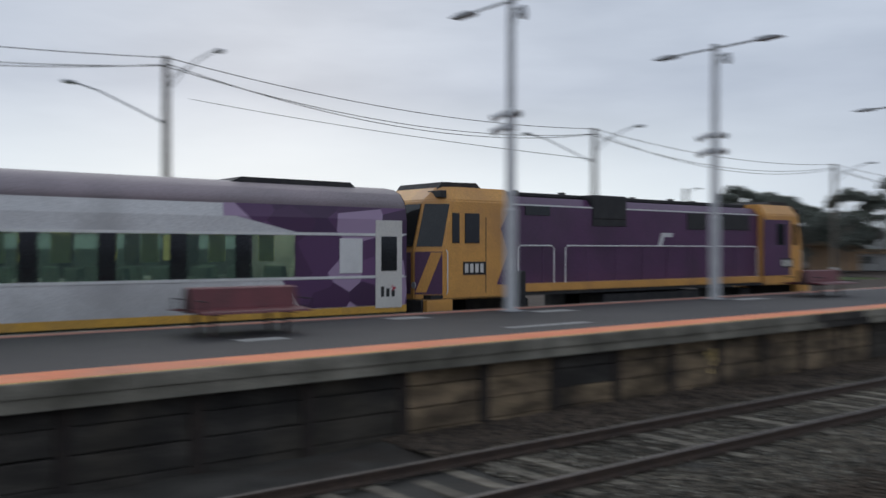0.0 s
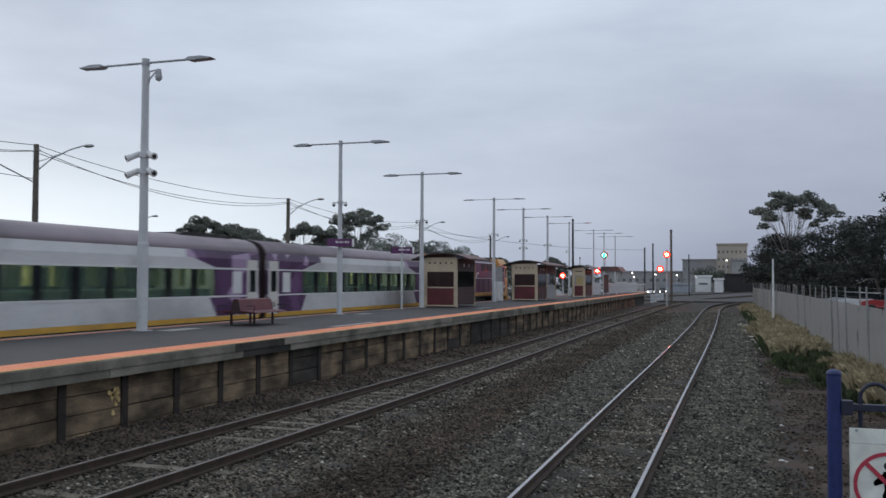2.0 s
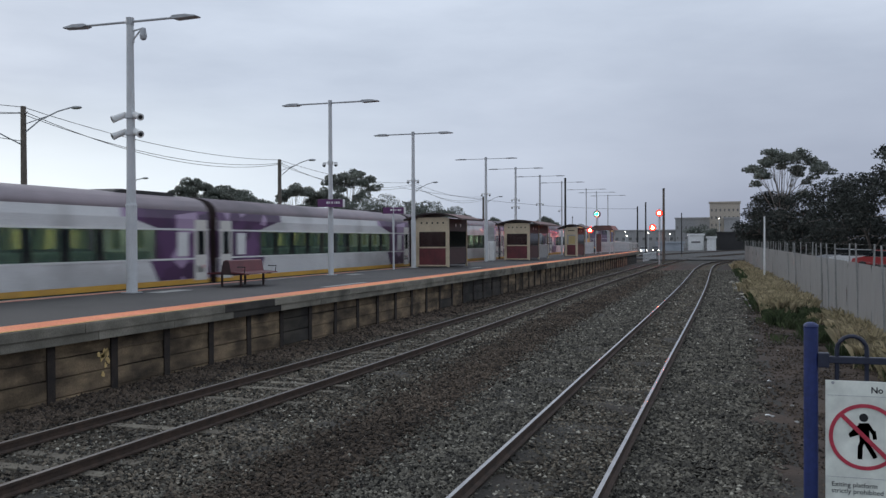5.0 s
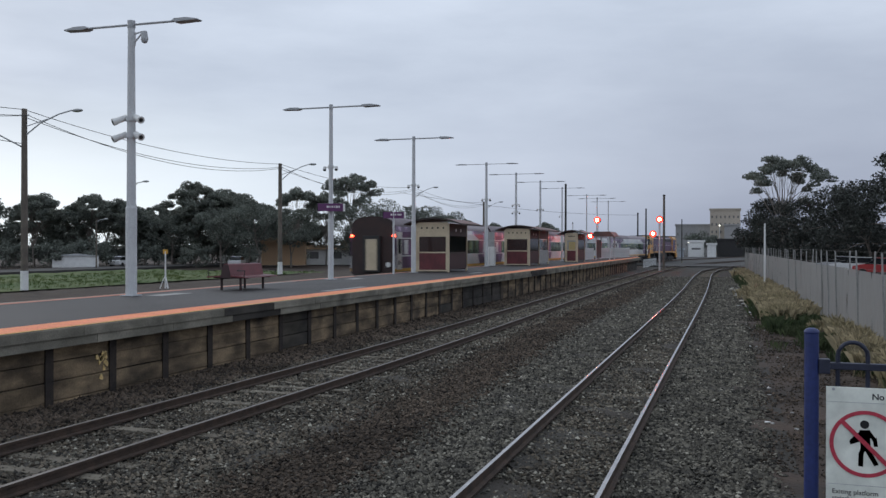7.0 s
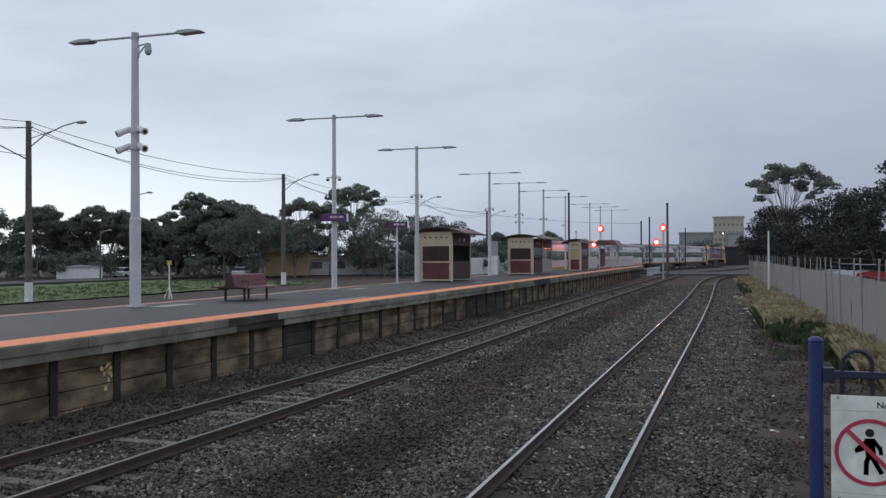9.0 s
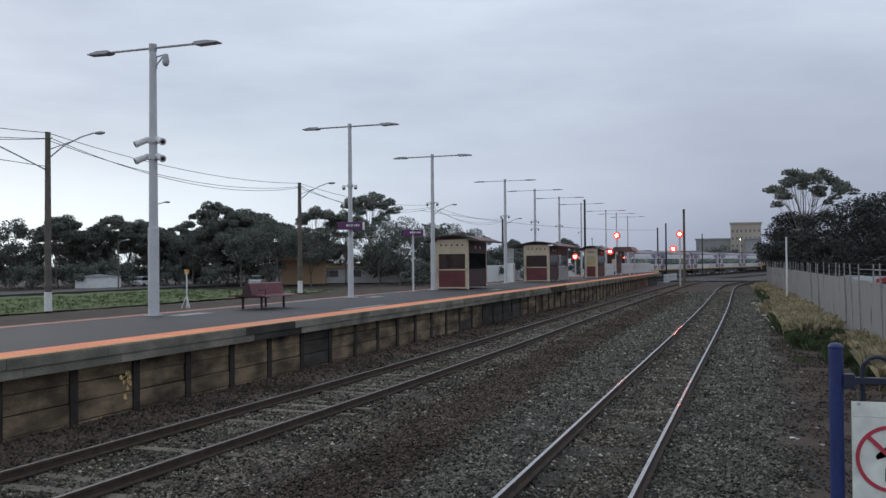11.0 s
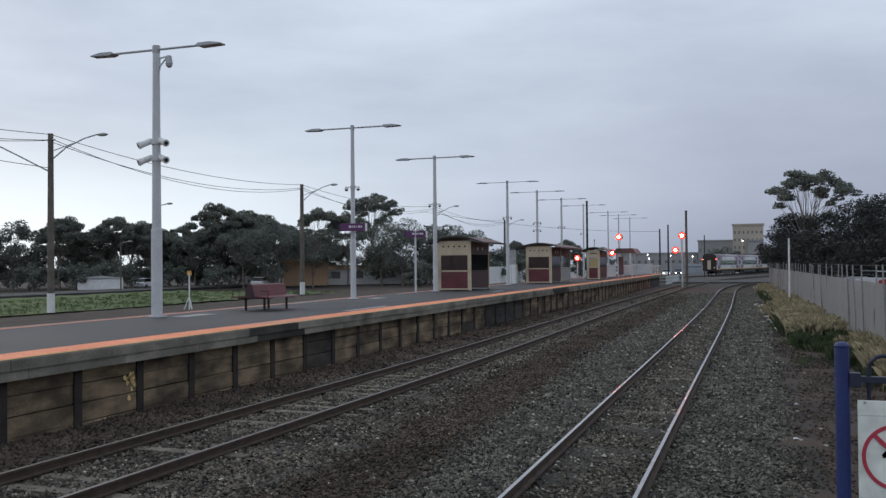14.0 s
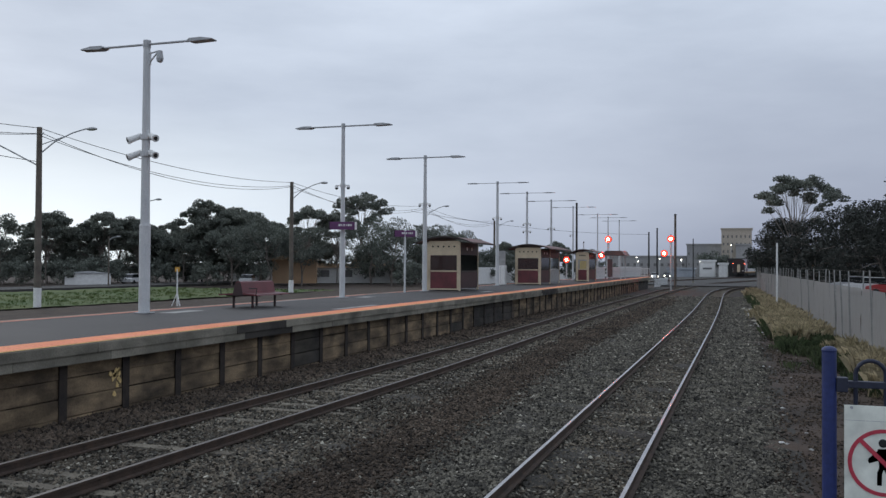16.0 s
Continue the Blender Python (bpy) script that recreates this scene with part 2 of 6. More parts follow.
M_LAMP = mat("lamp_grey", (0.46, 0.47, 0.48), (0.38, 0.39, 0.40), 0.5, 0.1, scale=4, fine=40, bump=0.03)
M_WHITE = mat("white_paint", (0.78, 0.78, 0.76), (0.68, 0.68, 0.66), 0.5, scale=2, fine=40, bump=0.04)
M_BLACK = mat("black_paint", (0.012, 0.012, 0.013), (0.022, 0.022, 0.022), 0.5, scale=3, fine=40, bump=0.05)
M_DARK = mat("dark_steel", (0.028, 0.028, 0.03), (0.05, 0.047, 0.045), 0.7, 0.3, scale=4, fine=40, bump=0.2)
M_WOODPOLE = mat("grey_timber_pole", (0.17, 0.145, 0.12), (0.11, 0.095, 0.08), 0.9, scale=1.5, fine=25, bump=0.4)
M_MAROON = mat("maroon_paint", (0.15, 0.032, 0.038), (0.105, 0.026, 0.03), 0.5, scale=2, fine=30, bump=0.05)
M_MAROONDK = mat("dark_maroon_sheet", (0.050, 0.023, 0.024), (0.038, 0.020, 0.021), 0.6, scale=2, fine=30, bump=0.05)
M_CREAM = mat("cream_paint", (0.60, 0.50, 0.35), (0.52, 0.43, 0.30), 0.6, scale=2, fine=30, bump=0.05, dirt=(0.42, 0.34, 0.24))
M_NOTICE = mat("faded_yellow_notice", (0.50, 0.38, 0.16), (0.42, 0.33, 0.16), 0.7, scale=3, fine=30, bump=0.03)
M_BROWNDK = mat("dark_brown_sheet", (0.05, 0.036, 0.032), (0.035, 0.028, 0.026), 0.6, scale=2, fine=30, bump=0.1)
M_ROOFRED = mat("red_roof_sheet", (0.19, 0.085, 0.072), (0.13, 0.07, 0.062), 0.6, scale=1.5, fine=30, bump=0.1, dirt=(0.07, 0.05, 0.046))
M_PURPLESIGN = mat("purple_sign", (0.13, 0.035, 0.13), (0.11, 0.03, 0.11), 0.45, scale=2, fine=30, bump=0.02)
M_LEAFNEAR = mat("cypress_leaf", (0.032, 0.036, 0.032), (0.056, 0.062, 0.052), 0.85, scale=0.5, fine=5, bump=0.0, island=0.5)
# next two leaf colours are lightened to include haze over the far belt
M_LEAF = mat("hazed_gum_leaf", (0.142, 0.160, 0.138), (0.205, 0.218, 0.182), 0.75, scale=0.5, fine=5, bump=0.0, island=0.5)
M_LEAFDK = mat("hazed_dark_leaf", (0.118, 0.134, 0.116), (0.172, 0.188, 0.158), 0.8, scale=0.5, fine=5, bump=0.0, island=0.5)
M_BARK = mat("gum_bark", (0.22, 0.19, 0.165), (0.13, 0.11, 0.095), 0.9, scale=1.2, fine=15, bump=0.4)
M_BLUE = mat("blue_paint", (0.020, 0.034, 0.14), (0.016, 0.028, 0.11), 0.45, scale=3, fine=40, bump=0.03)
M_NAVY = mat("navy_steel", (0.022, 0.026, 0.05), (0.016, 0.02, 0.04), 0.5, scale=3, fine=40, bump=0.05)
M_SIGNWHITE = mat("sign_white", (0.78, 0.80, 0.72), (0.75, 0.77, 0.69), 0.4, scale=2, fine=9, bump=0.02)
M_SIGNRED = mat("sign_red", (0.50, 0.045, 0.075), (0.46, 0.04, 0.07), 0.45, scale=3, fine=40, bump=0.02)
M_SIGNBLACK = mat("sign_black", (0.012, 0.012, 0.014), (0.018, 0.018, 0.02), 0.5, scale=3, fine=40, bump=0.02)
M_COACHGREY = mat("coach_silver", (0.68, 0.68, 0.67), (0.61, 0.61, 0.605), 0.42, 0.0, scale=0.6, fine=30, bump=0.02, dirt=(0.40, 0.395, 0.385))
M_COACHROOF = mat("coach_roof_mauve", (0.32, 0.265, 0.285), (0.26, 0.225, 0.24), 0.6, scale=0.6, fine=30, bump=0.03, dirt=(0.19, 0.17, 0.178))
M_COACHPURPLE = facets("coach_purple", [(0.075, 0.026, 0.085), (0.055, 0.02, 0.065), (0.15, 0.07, 0.17), (0.07, 0.025, 0.08), (0.38, 0.27, 0.40), (0.10, 0.04, 0.115), (0.06, 0.024, 0.075), (0.21, 0.12, 0.23)], 1.05)
M_ENDRED = mat("dark_end_red", (0.046, 0.025, 0.022), (0.030, 0.020, 0.019), 0.7, scale=1.5, fine=30, bump=0.1)
M_DOORCREAM = mat("door_white", (0.70, 0.68, 0.62), (0.64, 0.62, 0.57), 0.45, scale=2, fine=30, bump=0.02)
M_COACHYEL = mat("coach_yellow", (0.72, 0.40, 0.06), (0.62, 0.34, 0.06), 0.5, scale=1.5, fine=30, bump=0.02, dirt=(0.45, 0.27, 0.08))
M_LOCOYEL = mat("loco_orange", (0.72, 0.36, 0.085), (0.62, 0.31, 0.08), 0.45, scale=1.0, fine=30, bump=0.03, dirt=(0.48, 0.24, 0.08))
M_LOCOPUR = mat("loco_purple", (0.105, 0.040, 0.105), (0.085, 0.034, 0.088), 0.42, scale=0.8, fine=30, bump=0.03, dirt=(0.06, 0.028, 0.062))
M_CURTAIN = mat("yellow_curtain", (0.66, 0.58, 0.22), (0.58, 0.51, 0.19), 0.9, scale=4, fine=30, bump=0.1)
M_SEATGREEN = mat("seat_green", (0.10, 0.15, 0.125), (0.075, 0.115, 0.095), 0.9, scale=4, fine=30, bump=0.1)
M_INTERIOR = mat("interior_lining", (0.50, 0.52, 0.46), (0.44, 0.46, 0.41), 0.7, scale=2, fine=30, bump=0.02)
M_PANE = glass("green_tinted_pane", (0.76, 0.86, 0.81), 0.62)
M_PANE.node_tree.nodes["Principled BSDF"].inputs["Base Color"].default_value = (0.10, 0.145, 0.125, 1)
M_DARKPANE = mat("dark_pane", (0.010, 0.012, 0.014), (0.014, 0.017, 0.018), 0.08, scale=2, fine=30, bump=0.0)
M_CLEARPANE = glass("clear_pane", (0.75, 0.78, 0.78), 0.7)
M_SMOKEREFL = glass("smoky_reflecting_pane", (0.42, 0.36, 0.34), 0.42, 0.15)
# brown base colour paints in the reflection on the shelter end glazing
M_SMOKEREFL.node_tree.nodes["Principled BSDF"].inputs["Base Color"].default_value = (0.075, 0.045, 0.042, 1)
M_SMOKEDK = glass("dark_smoky_pane", (0.42, 0.38, 0.36), 0.45, 0.08)
M_MESH = glass("shade_cloth", (0.86, 0.87, 0.86), 0.24, 0.9)
M_MESH.node_tree.nodes["Principled BSDF"].inputs["Base Color"].default_value = (0.42, 0.41, 0.395, 1)
M_BEIGE = mat("beige_render", (0.46, 0.40, 0.33), (0.40, 0.36, 0.30), 0.9, scale=0.1, fine=3, bump=0.1)
M_GREYWALL = mat("grey_render", (0.36, 0.355, 0.345), (0.30, 0.30, 0.30), 0.9, scale=0.1, fine=3, bump=0.1)
M_PALEBLUE = mat("pale_blue_sheet", (0.36, 0.39, 0.43), (0.30, 0.33, 0.36), 0.6, scale=0.5, fine=8, bump=0.1)
M_TAN = mat("tan_brick", (0.46, 0.30, 0.18), (0.40, 0.27, 0.17), 0.9, scale=0.5, fine=8, bump=0.1)
M_CARS = [mat("car_%s" % k, c, tuple(v * 0.85 for v in c), 0.3, scale=2, fine=20, bump=0.0) for k, c in (("white", (0.75, 0.75, 0.75)), ("red", (0.40, 0.03, 0.03)), ("silver", (0.45, 0.46, 0.48)), ("black", (0.02, 0.02, 0.025)))]
G_RED = glow("red_signal_light", (1.0, 0.035, 0.02), 5.0)
# core strength raised so that the rails catch a red glint
G_REDCORE = glow("red_signal_core", (1.0, 0.10, 0.05), 220.0)
G_GREEN = glow("green_signal_light", (0.02, 1.0, 0.62), 5.0)
G_TAIL = glow("red_marker_light", (1.0, 0.07, 0.03), 14.0)
G_HEAD = glow("white_lamp", (1.0, 0.93, 0.8), 8.0)
G_CEIL = glow("coach_ceiling_light", (1.0, 0.96, 0.82), 15.0)
for p_ in (M_COACHGREY, M_COACHYEL, M_LOCOYEL, M_LOCOPUR):
    p_.node_tree.nodes["Principled BSDF"].inputs["Coat Weight"].default_value = 0.15


for p_, share in ((M_LEAF, .42), (M_LEAFDK, .38), (M_DRYGRASS, .35), (M_WEED, .35)):
    # thin leaves let some daylight through
    n_, l_ = p_.node_tree.nodes, p_.node_tree.links
    thin, blend = n_.new("ShaderNodeBsdfTranslucent"), n_.new("ShaderNodeMixShader")
    blend.inputs["Fac"].default_value = share
    l_.new(n_["Principled BSDF"].inputs["Base Color"].links[0].from_socket, thin.inputs["Color"])
    l_.new(n_["Principled BSDF"].outputs["BSDF"], blend.inputs[1]), l_.new(thin.outputs["BSDF"], blend.inputs[2])
    l_.new(blend.outputs["Shader"], n_["Material Output"].inputs["Surface"])


# ---- mesh helpers ----
def bx(bm, x0, x1, y0, y1, z0, z1, bevel=0.0):
    r = bmesh.ops.create_cube(bm, size=1.0, matrix=Matrix.Translation(((x0 + x1) / 2, (y0 + y1) / 2, (z0 + z1) / 2)) @ Matrix.Diagonal((abs(x1 - x0), abs(y1 - y0), abs(z1 - z0), 1)))
    if bevel:
        es = {e for v in r["verts"] for e in v.link_edges}
        bmesh.ops.bevel(bm, geom=list(es), offset=bevel, segments=2, affect="EDGES", profile=0.6)
    return bm


def rod(bm, p, q, r0, r1=None, seg=10):
    p, q = Vector(p), Vector(q)
    d = q - p
    m = Matrix.Translation((p + q) / 2) @ d.to_track_quat("Z", "Y").to_matrix().to_4x4()
    bmesh.ops.create_cone(bm, cap_ends=True, segments=seg, radius1=r0, radius2=r0 if r1 is None else r1, depth=d.length, matrix=m)
    return bm


def ball(bm, c, r, seg=10, rings=7, sx=1, sy=1, sz=1):
    bmesh.ops.create_uvsphere(bm, u_segments=seg, v_segments=rings, radius=r, matrix=Matrix.Translation(c) @ Matrix.Diagonal((sx, sy, sz, 1)))
    return bm


def prism(bm, pts, axis, a, b):
    """A solid with the outline pts drawn across the axis, from a to b along it."""
    put = {"x": lambda u, v, w: (w, u, v), "y": lambda u, v, w: (u, w, v), "z": lambda u, v, w: (u, v, w)}[axis]
    lo = [bm.verts.new(put(u, v, a)) for u, v in pts]
    hi = [bm.verts.new(put(u, v, b)) for u, v in pts]
    bm.faces.new(lo), bm.faces.new(hi)
    for i in range(len(pts)):
        j = (i + 1) % len(pts)
        bm.faces.new((lo[i], lo[j], hi[j], hi[i]))
    bmesh.ops.recalc_face_normals(bm, faces=bm.faces)
    return bm


def tube(bm, pts, r, seg=6):
    """A bent tube of one piece through the points."""
    pts = [Vector(p) for p in pts]
    rings = []
    for i, p in enumerate(pts):
        d = (pts[min(i + 1, len(pts) - 1)] - pts[max(i - 1, 0)]).normalized()
        u = d.cross(Vector((0.13, 0.31, 0.94)) if abs(d.z) < 0.9 else Vector((1, 0, 0))).normalized()
        w = d.cross(u)
        rings.append([bm.verts.new(p + (u * math.cos(2 * math.pi * k / seg) + w * math.sin(2 * math.pi * k / seg)) * r) for k in range(seg)])
    for a, b in zip(rings, rings[1:]):
        for k in range(seg):
            bm.faces.new((a[k], a[(k + 1) % seg], b[(k + 1) % seg], b[k]))
    bm.faces.new(rings[0]), bm.faces.new(rings[-1])
    bmesh.ops.recalc_face_normals(bm, faces=bm.faces)
    return bm


def B():
    return bmesh.new()


def data_of(name, bm, material, smooth=False):
    me = bpy.data.meshes.new(name)
    bm.to_mesh(me)
    bm.free()
    me.materials.append(material)
    if smooth:
        me.shade_smooth()
    return me


def part(name, bm, material, parent, label="", smooth=False):
    ob = new(name, data_of(name, bm, material, smooth))
    ob.parent = parent
    return tagged(ob, label)


def piece(name, me, parent, loc=(0, 0, 0), rz=0.0):
    ob = new(name, me)
    ob.parent = parent
    ob.location, ob.rotation_euler = loc, (0, 0, rz)
    return ob


def thing(name, label, category, group="", at=None, kind=""):
    ob = new(name)
    ob.empty_display_size = 0.3
    if at is not None:
        ob.matrix_basis = at
    return tagged(ob, label, category, group, kind)


def solid(name, bm, material, label="", category="", group="", kind="", smooth=False):
    return tagged(new(name, data_of(name, bm, material, smooth)), label, category, group, kind)


# ---- the lines of the tracks ----
def curve_of(knots):
    """y over x by a smooth curve through the knots."""
    xs, ys = np.array(knots, float).T
    m = np.gradient(ys, xs)

    def y_at(x):
        if x <= xs[0]:
            return float(ys[0])
        i = min(int(np.searchsorted(xs, x)) - 1, len(xs) - 2)
        w = xs[i + 1] - xs[i]
        u = (x - xs[i]) / w
        if u > 1:
            return float(ys[-1] + m[-1] * (x - xs[-1]))
        return float((2 * u**3 - 3 * u**2 + 1) * ys[i] + (u**3 - 2 * u**2 + u) * w * m[i] + (-2 * u**3 + 3 * u**2) * ys[i + 1] + (u**3 - u**2) * w * m[i + 1])
    return y_at


NEAR = curve_of([(-30, 0), (20, 0), (45, 0), (60, 0.08), (78, 0.3), (97, 0.42), (109, 0.1), (119, -0.8), (132, -3.0), (155, -8.5), (200, -21)])
MID = curve_of([(-30, 6.62), (10, 6.62), (24, 6.34), (50, 6.36), (64, 6.35), (78, 6.2), (92, 6.1), (112, 5.85), (127, 5.2), (150, 2.6), (180, -3), (230, -14)])


def FAR(x):
    """The line of the passing train: straight along the platform, then a long curve and straight on."""
    x0, x1, r = 105.0, 171.0, 338.0
    if x < x0:
        return 18.55
    if x < x1:
        return 18.55 - (x - x0) ** 2 / (2 * r)
    return 18.55 - (x1 - x0) ** 2 / (2 * r) - (x - x1) * (x1 - x0) / r


_fx = np.arange(-180.0, 520.0, 0.5)
_fy = np.array([FAR(v) for v in _fx])
_fs = np.concatenate([[0], np.cumsum(np.hypot(np.diff(_fx), np.diff(_fy)))]) - 180.0


def on_far(s):
    x = float(np.interp(s, _fs, _fx))
    return x, float(np.interp(s, _fs, _fy))


# ---- ground ----
P = 1.40            # platform height
EDGE, BACK = 9.36, 15.75
rng = random.Random(4)


def spread_of(x):
    """How far the edge of the newer stone strays from the near track along the line."""
    return np.clip((x - 14.0) * 0.042, 0.0, 0.8)


def sheet(name, x0, x1, y0, y1, z, step, lump, material, label, kind="structure", stray=0.0):
    nx, ny = max(1, int((x1 - x0) / step)), max(1, int((y1 - y0) / step))
    xs, ys = np.linspace(x0, x1, nx + 1), np.linspace(y0, y1, ny + 1)
    vs = [(x, y + stray * float(spread_of(x)), z + lump * noise.noise((x * 0.9, y * 0.9, z)) + 0.4 * lump * noise.noise((x * 3, y * 3, 7))) for y in ys for x in xs]
    fs = [(j * (nx + 1) + i, j * (nx + 1) + i + 1, (j + 1) * (nx + 1) + i + 1, (j + 1) * (nx + 1) + i) for j in range(ny) for i in range(nx)]
    me = bpy.data.meshes.new(name)
    me.from_pydata(vs, [], fs)
    me.materials.append(material)
    me.shade_smooth()
    return tagged(new(name, me), label, "ground", kind=kind)


bm = B()
bmesh.ops.create_grid(bm, x_segments=1, y_segments=1, size=2500, matrix=Matrix.Translation((600, 0, -0.30)))
solid("ground", bm, M_SOIL, "bare dark soil reaching to the horizon", "ground", kind="structure")
sheet("track_bed", -25, 160, -3.0, 9.55, -0.06, 0.35, 0.06, M_BALLAST, "grey crushed stone bed under two tracks")
sheet("fence_verge", -5, 160, -12, -2.2, -0.065, 0.35, 0.09, M_SOIL, "dark bare earth along the wire fence")
sheet("dirt_strip", -25, 120, 2.45, 3.55, -0.040, 0.3, 0.06, M_DIRT, "brown dirt between the two tracks", stray=1.0)
sheet("far_track_bed", -60, 150, 16.05, 41.2, -0.10, 0.7, 0.06, M_DIRT, "dark ballast under the far line")
sheet("field", -80, 93, 41.0, 66, 0.0, 1.5, 0.12, M_GRASS, "short green grass on the field beyond the line")
bm = bx(B(), -120, 420, 70, 78, -0.28, 0.06)
solid("road", bm, M_ROADWAY, "grey asphalt road beyond the field", "road", kind="structure")
bm = bx(B(), 150, 420, -45, 27.4, -0.28, -0.10)
solid("crossing_pavement", bm, M_ROADWAY, "grey asphalt apron round the level crossing", "pavement", kind="structure")


# ---- tracks ----
def rail_mesh(line, off, x0, x1, top, width, step):
    """A rail with head, web and foot along the line, off metres to its side."""
    prof = [(-0.065, 0), (0.065, 0), (0.065, 0.02), (0.012, 0.035), (0.012, top - 0.045), (width / 2, top - 0.035), (width / 2, top), (-width / 2, top), (-width / 2, top - 0.035), (-0.012, top - 0.045), (-0.012, 0.035), (-0.065, 0.02)]
    xs = np.arange(x0, x1 + step, step)
    vs, fs, k = [], [], len(prof)
    for x in xs:
        y = line(x)
        d = Vector((1, (line(x + 0.5) - line(x - 0.5)), 0)).normalized()
        nrm = Vector((-d.y, d.x, 0))
        for u, w in prof:
            c = Vector((x, y, 0)) + nrm * (off + u)
            vs.append((c.x, c.y, w))
    for i in range(len(xs) - 1):
        for j in range(k):
            a, b = i * k + j, i * k + (j + 1) % k
            fs.append((a, b, b + k, a + k))
    me = bpy.data.meshes.new("rail")
    me.from_pydata(vs, [], fs)
    return me, k


def track(name, line, gauge, x0, x1, z, label, head, sleeper_x, step=1.0, pitch=0.66, sunk=0.0):
    t = thing(name, label, "railway track", kind="structure")
    t.location.z = z
    half = (gauge + 0.07) / 2
    for off in (half, -half):
        me, k = rail_mesh(line, off, x0, x1, 0.15, 0.052 if sunk else 0.07, step)
        me.materials.append(M_RUST)
        me.materials.append(head)
        for i, p in enumerate(me.polygons):
            p.material_index = 1 if i % k == 6 else 0
        piece("rail", me, t)
    sl = data_of("sleeper", bx(B(), -0.115, 0.115, -1.25, 1.25, -0.14, 0.0, 0.012), M_SLEEPER)
    x = sleeper_x[0]
    r = random.Random(len(name))
    while x < sleeper_x[1]:
        s = piece("sleeper", sl, t, (x, line(x), -0.01 - r.random() * 0.05 - sunk), math.atan(line(x + .5) - line(x - .5)) + r.uniform(-.02, .02))
        x += pitch * r.uniform(0.96, 1.04)
    bm = B()
    while x < min(x1, 150):
        bx(bm, x - 0.12, x + 0.12, line(x) - 1.2, line(x) + 1.2, -0.14, -0.01 - sunk)
        x += pitch
    far = part("distant_sleepers", bm, M_SLEEPER, t)
    tagged(far, kind="stuff")
    return t


track("near_track", NEAR, 1.435, -30, 190, 0.0, "railway track with bright worn rail heads in grey ballast", M_RAILTOP, (3, 60), sunk=0.026)
track("platform_track", MID, 1.64, -30, 200, 0.0, "rusty little used railway track beside the platform wall", M_RAILDULL, (3, 60))
track("far_track", FAR, 1.6, -60, 420, 0.0, "railway line on the far side of the platform", M_RAILTOP, (3, 30), step=2.0)


def scatter(name, material, label, zone, count, size, seed, lift=0.0, stray=0.0, jitter=0.10):
    """Loose stones as small uneven octahedra, thinning with distance."""
    g = np.random.default_rng(seed)
    x0, x1, y0, y1 = zone
    u = g.random(count)
    x = x0 * (x1 / x0) ** u
    y = y0 + (y1 - y0) * g.random(count) + g.normal(0, jitter, count)
    y = y + stray * spread_of(x) * (1.0 if y0 > 2 else (y - y0) / (y1 - y0))
    ctr = np.stack([x, y, np.full(count, lift - 0.055) + 0.03 * g.random(count)], 1)
    base = np.array([(1, 0, 0), (-1, 0, 0), (0, 1, 0), (0, -1, 0), (0, 0, 1), (0, 0, -1)], float)
    sz = size * (0.55 + 0.8 * g.random(count)) * (0.8 + x / 45.0)
    v = base[None] * (sz[:, None] * (0.6 + 0.6 * g.random((count, 6))))[:, :, None]
    v += g.normal(0, 0.22, (count, 6, 3)) * sz[:, None, None]
    v[:, :, 2] *= 0.75
    v += ctr[:, None, :]
    f = np.array([(0, 2, 4), (2, 1, 4), (1, 3, 4), (3, 0, 4), (1, 2, 5), (3, 1, 5)])
    faces = (f[None] + 6 * np.arange(count)[:, None, None]).reshape(-1, 3)
    me = bpy.data.meshes.new(name)
    me.from_pydata(v.reshape(-1, 3), [], faces)
    me.materials.append(material)
    return tagged(new(name, me), label, "gravel", kind="stuff")


scatter("ballast_stones", M_STONE, "loose blue-grey crushed stone on the shoulder of the track", (8, 90, 0.75, 2.55), 44000, 0.029, 1, 0.0, 1.0)
scatter("shoulder_stones", M_STONE, "loose blue-grey crushed stone beside the bright rail", (8, 90, -2.65, -0.75), 44000, 0.029, 3, 0.0)
scatter("cess_stones", M_STONE, "thinner crushed stone spilling onto the brown dirt", (9, 70, 2.3, 2.9), 1800, 0.028, 4, 0.0, 1.0)
scatter("four_foot_stones", M_STONE2, "dusty brown stones between the bright rails", (8, 90, -0.74, 0.74), 14000, 0.025, 5, -0.008)
scatter("four_foot_grey_stones", M_STONE, "grey stones between the bright rails", (8, 90, -0.74, 0.74), 16000, 0.025, 6, -0.014)
scatter("old_ballast_stones", M_STONE2, "loose grey-brown crushed stone beside the platform track", (8, 90, 3.35, 9.0), 62000, 0.031, 2, 0.0, 0.35)
scatter("old_grey_stones", M_STONE, "greyer stones along the platform track", (8, 70, 3.7, 7.4), 15000, 0.030, 10, 0.004)
scatter("pale_stones", M_STONE4, "scattered pale freshly broken stones", (8, 60, -2.5, 7.6), 5200, 0.026, 12, 0.012)
scatter("dirty_stones", M_STONE3, "dark soil-stained stones between the tracks", (8, 80, 2.5, 3.6), 19000, 0.026, 7, 0.04, 1.0, 0.28)
scatter("verge_stones", M_STONE3, "dark soil-stained stones along the verge", (8, 66, -6.2, -2.4), 20000, 0.022, 8, -0.01)
scatter("wall_rubble", M_STONE3, "dark rubble along the foot of the platform wall", (8, 66, 8.3, 9.62), 21000, 0.045, 9, 0.02)

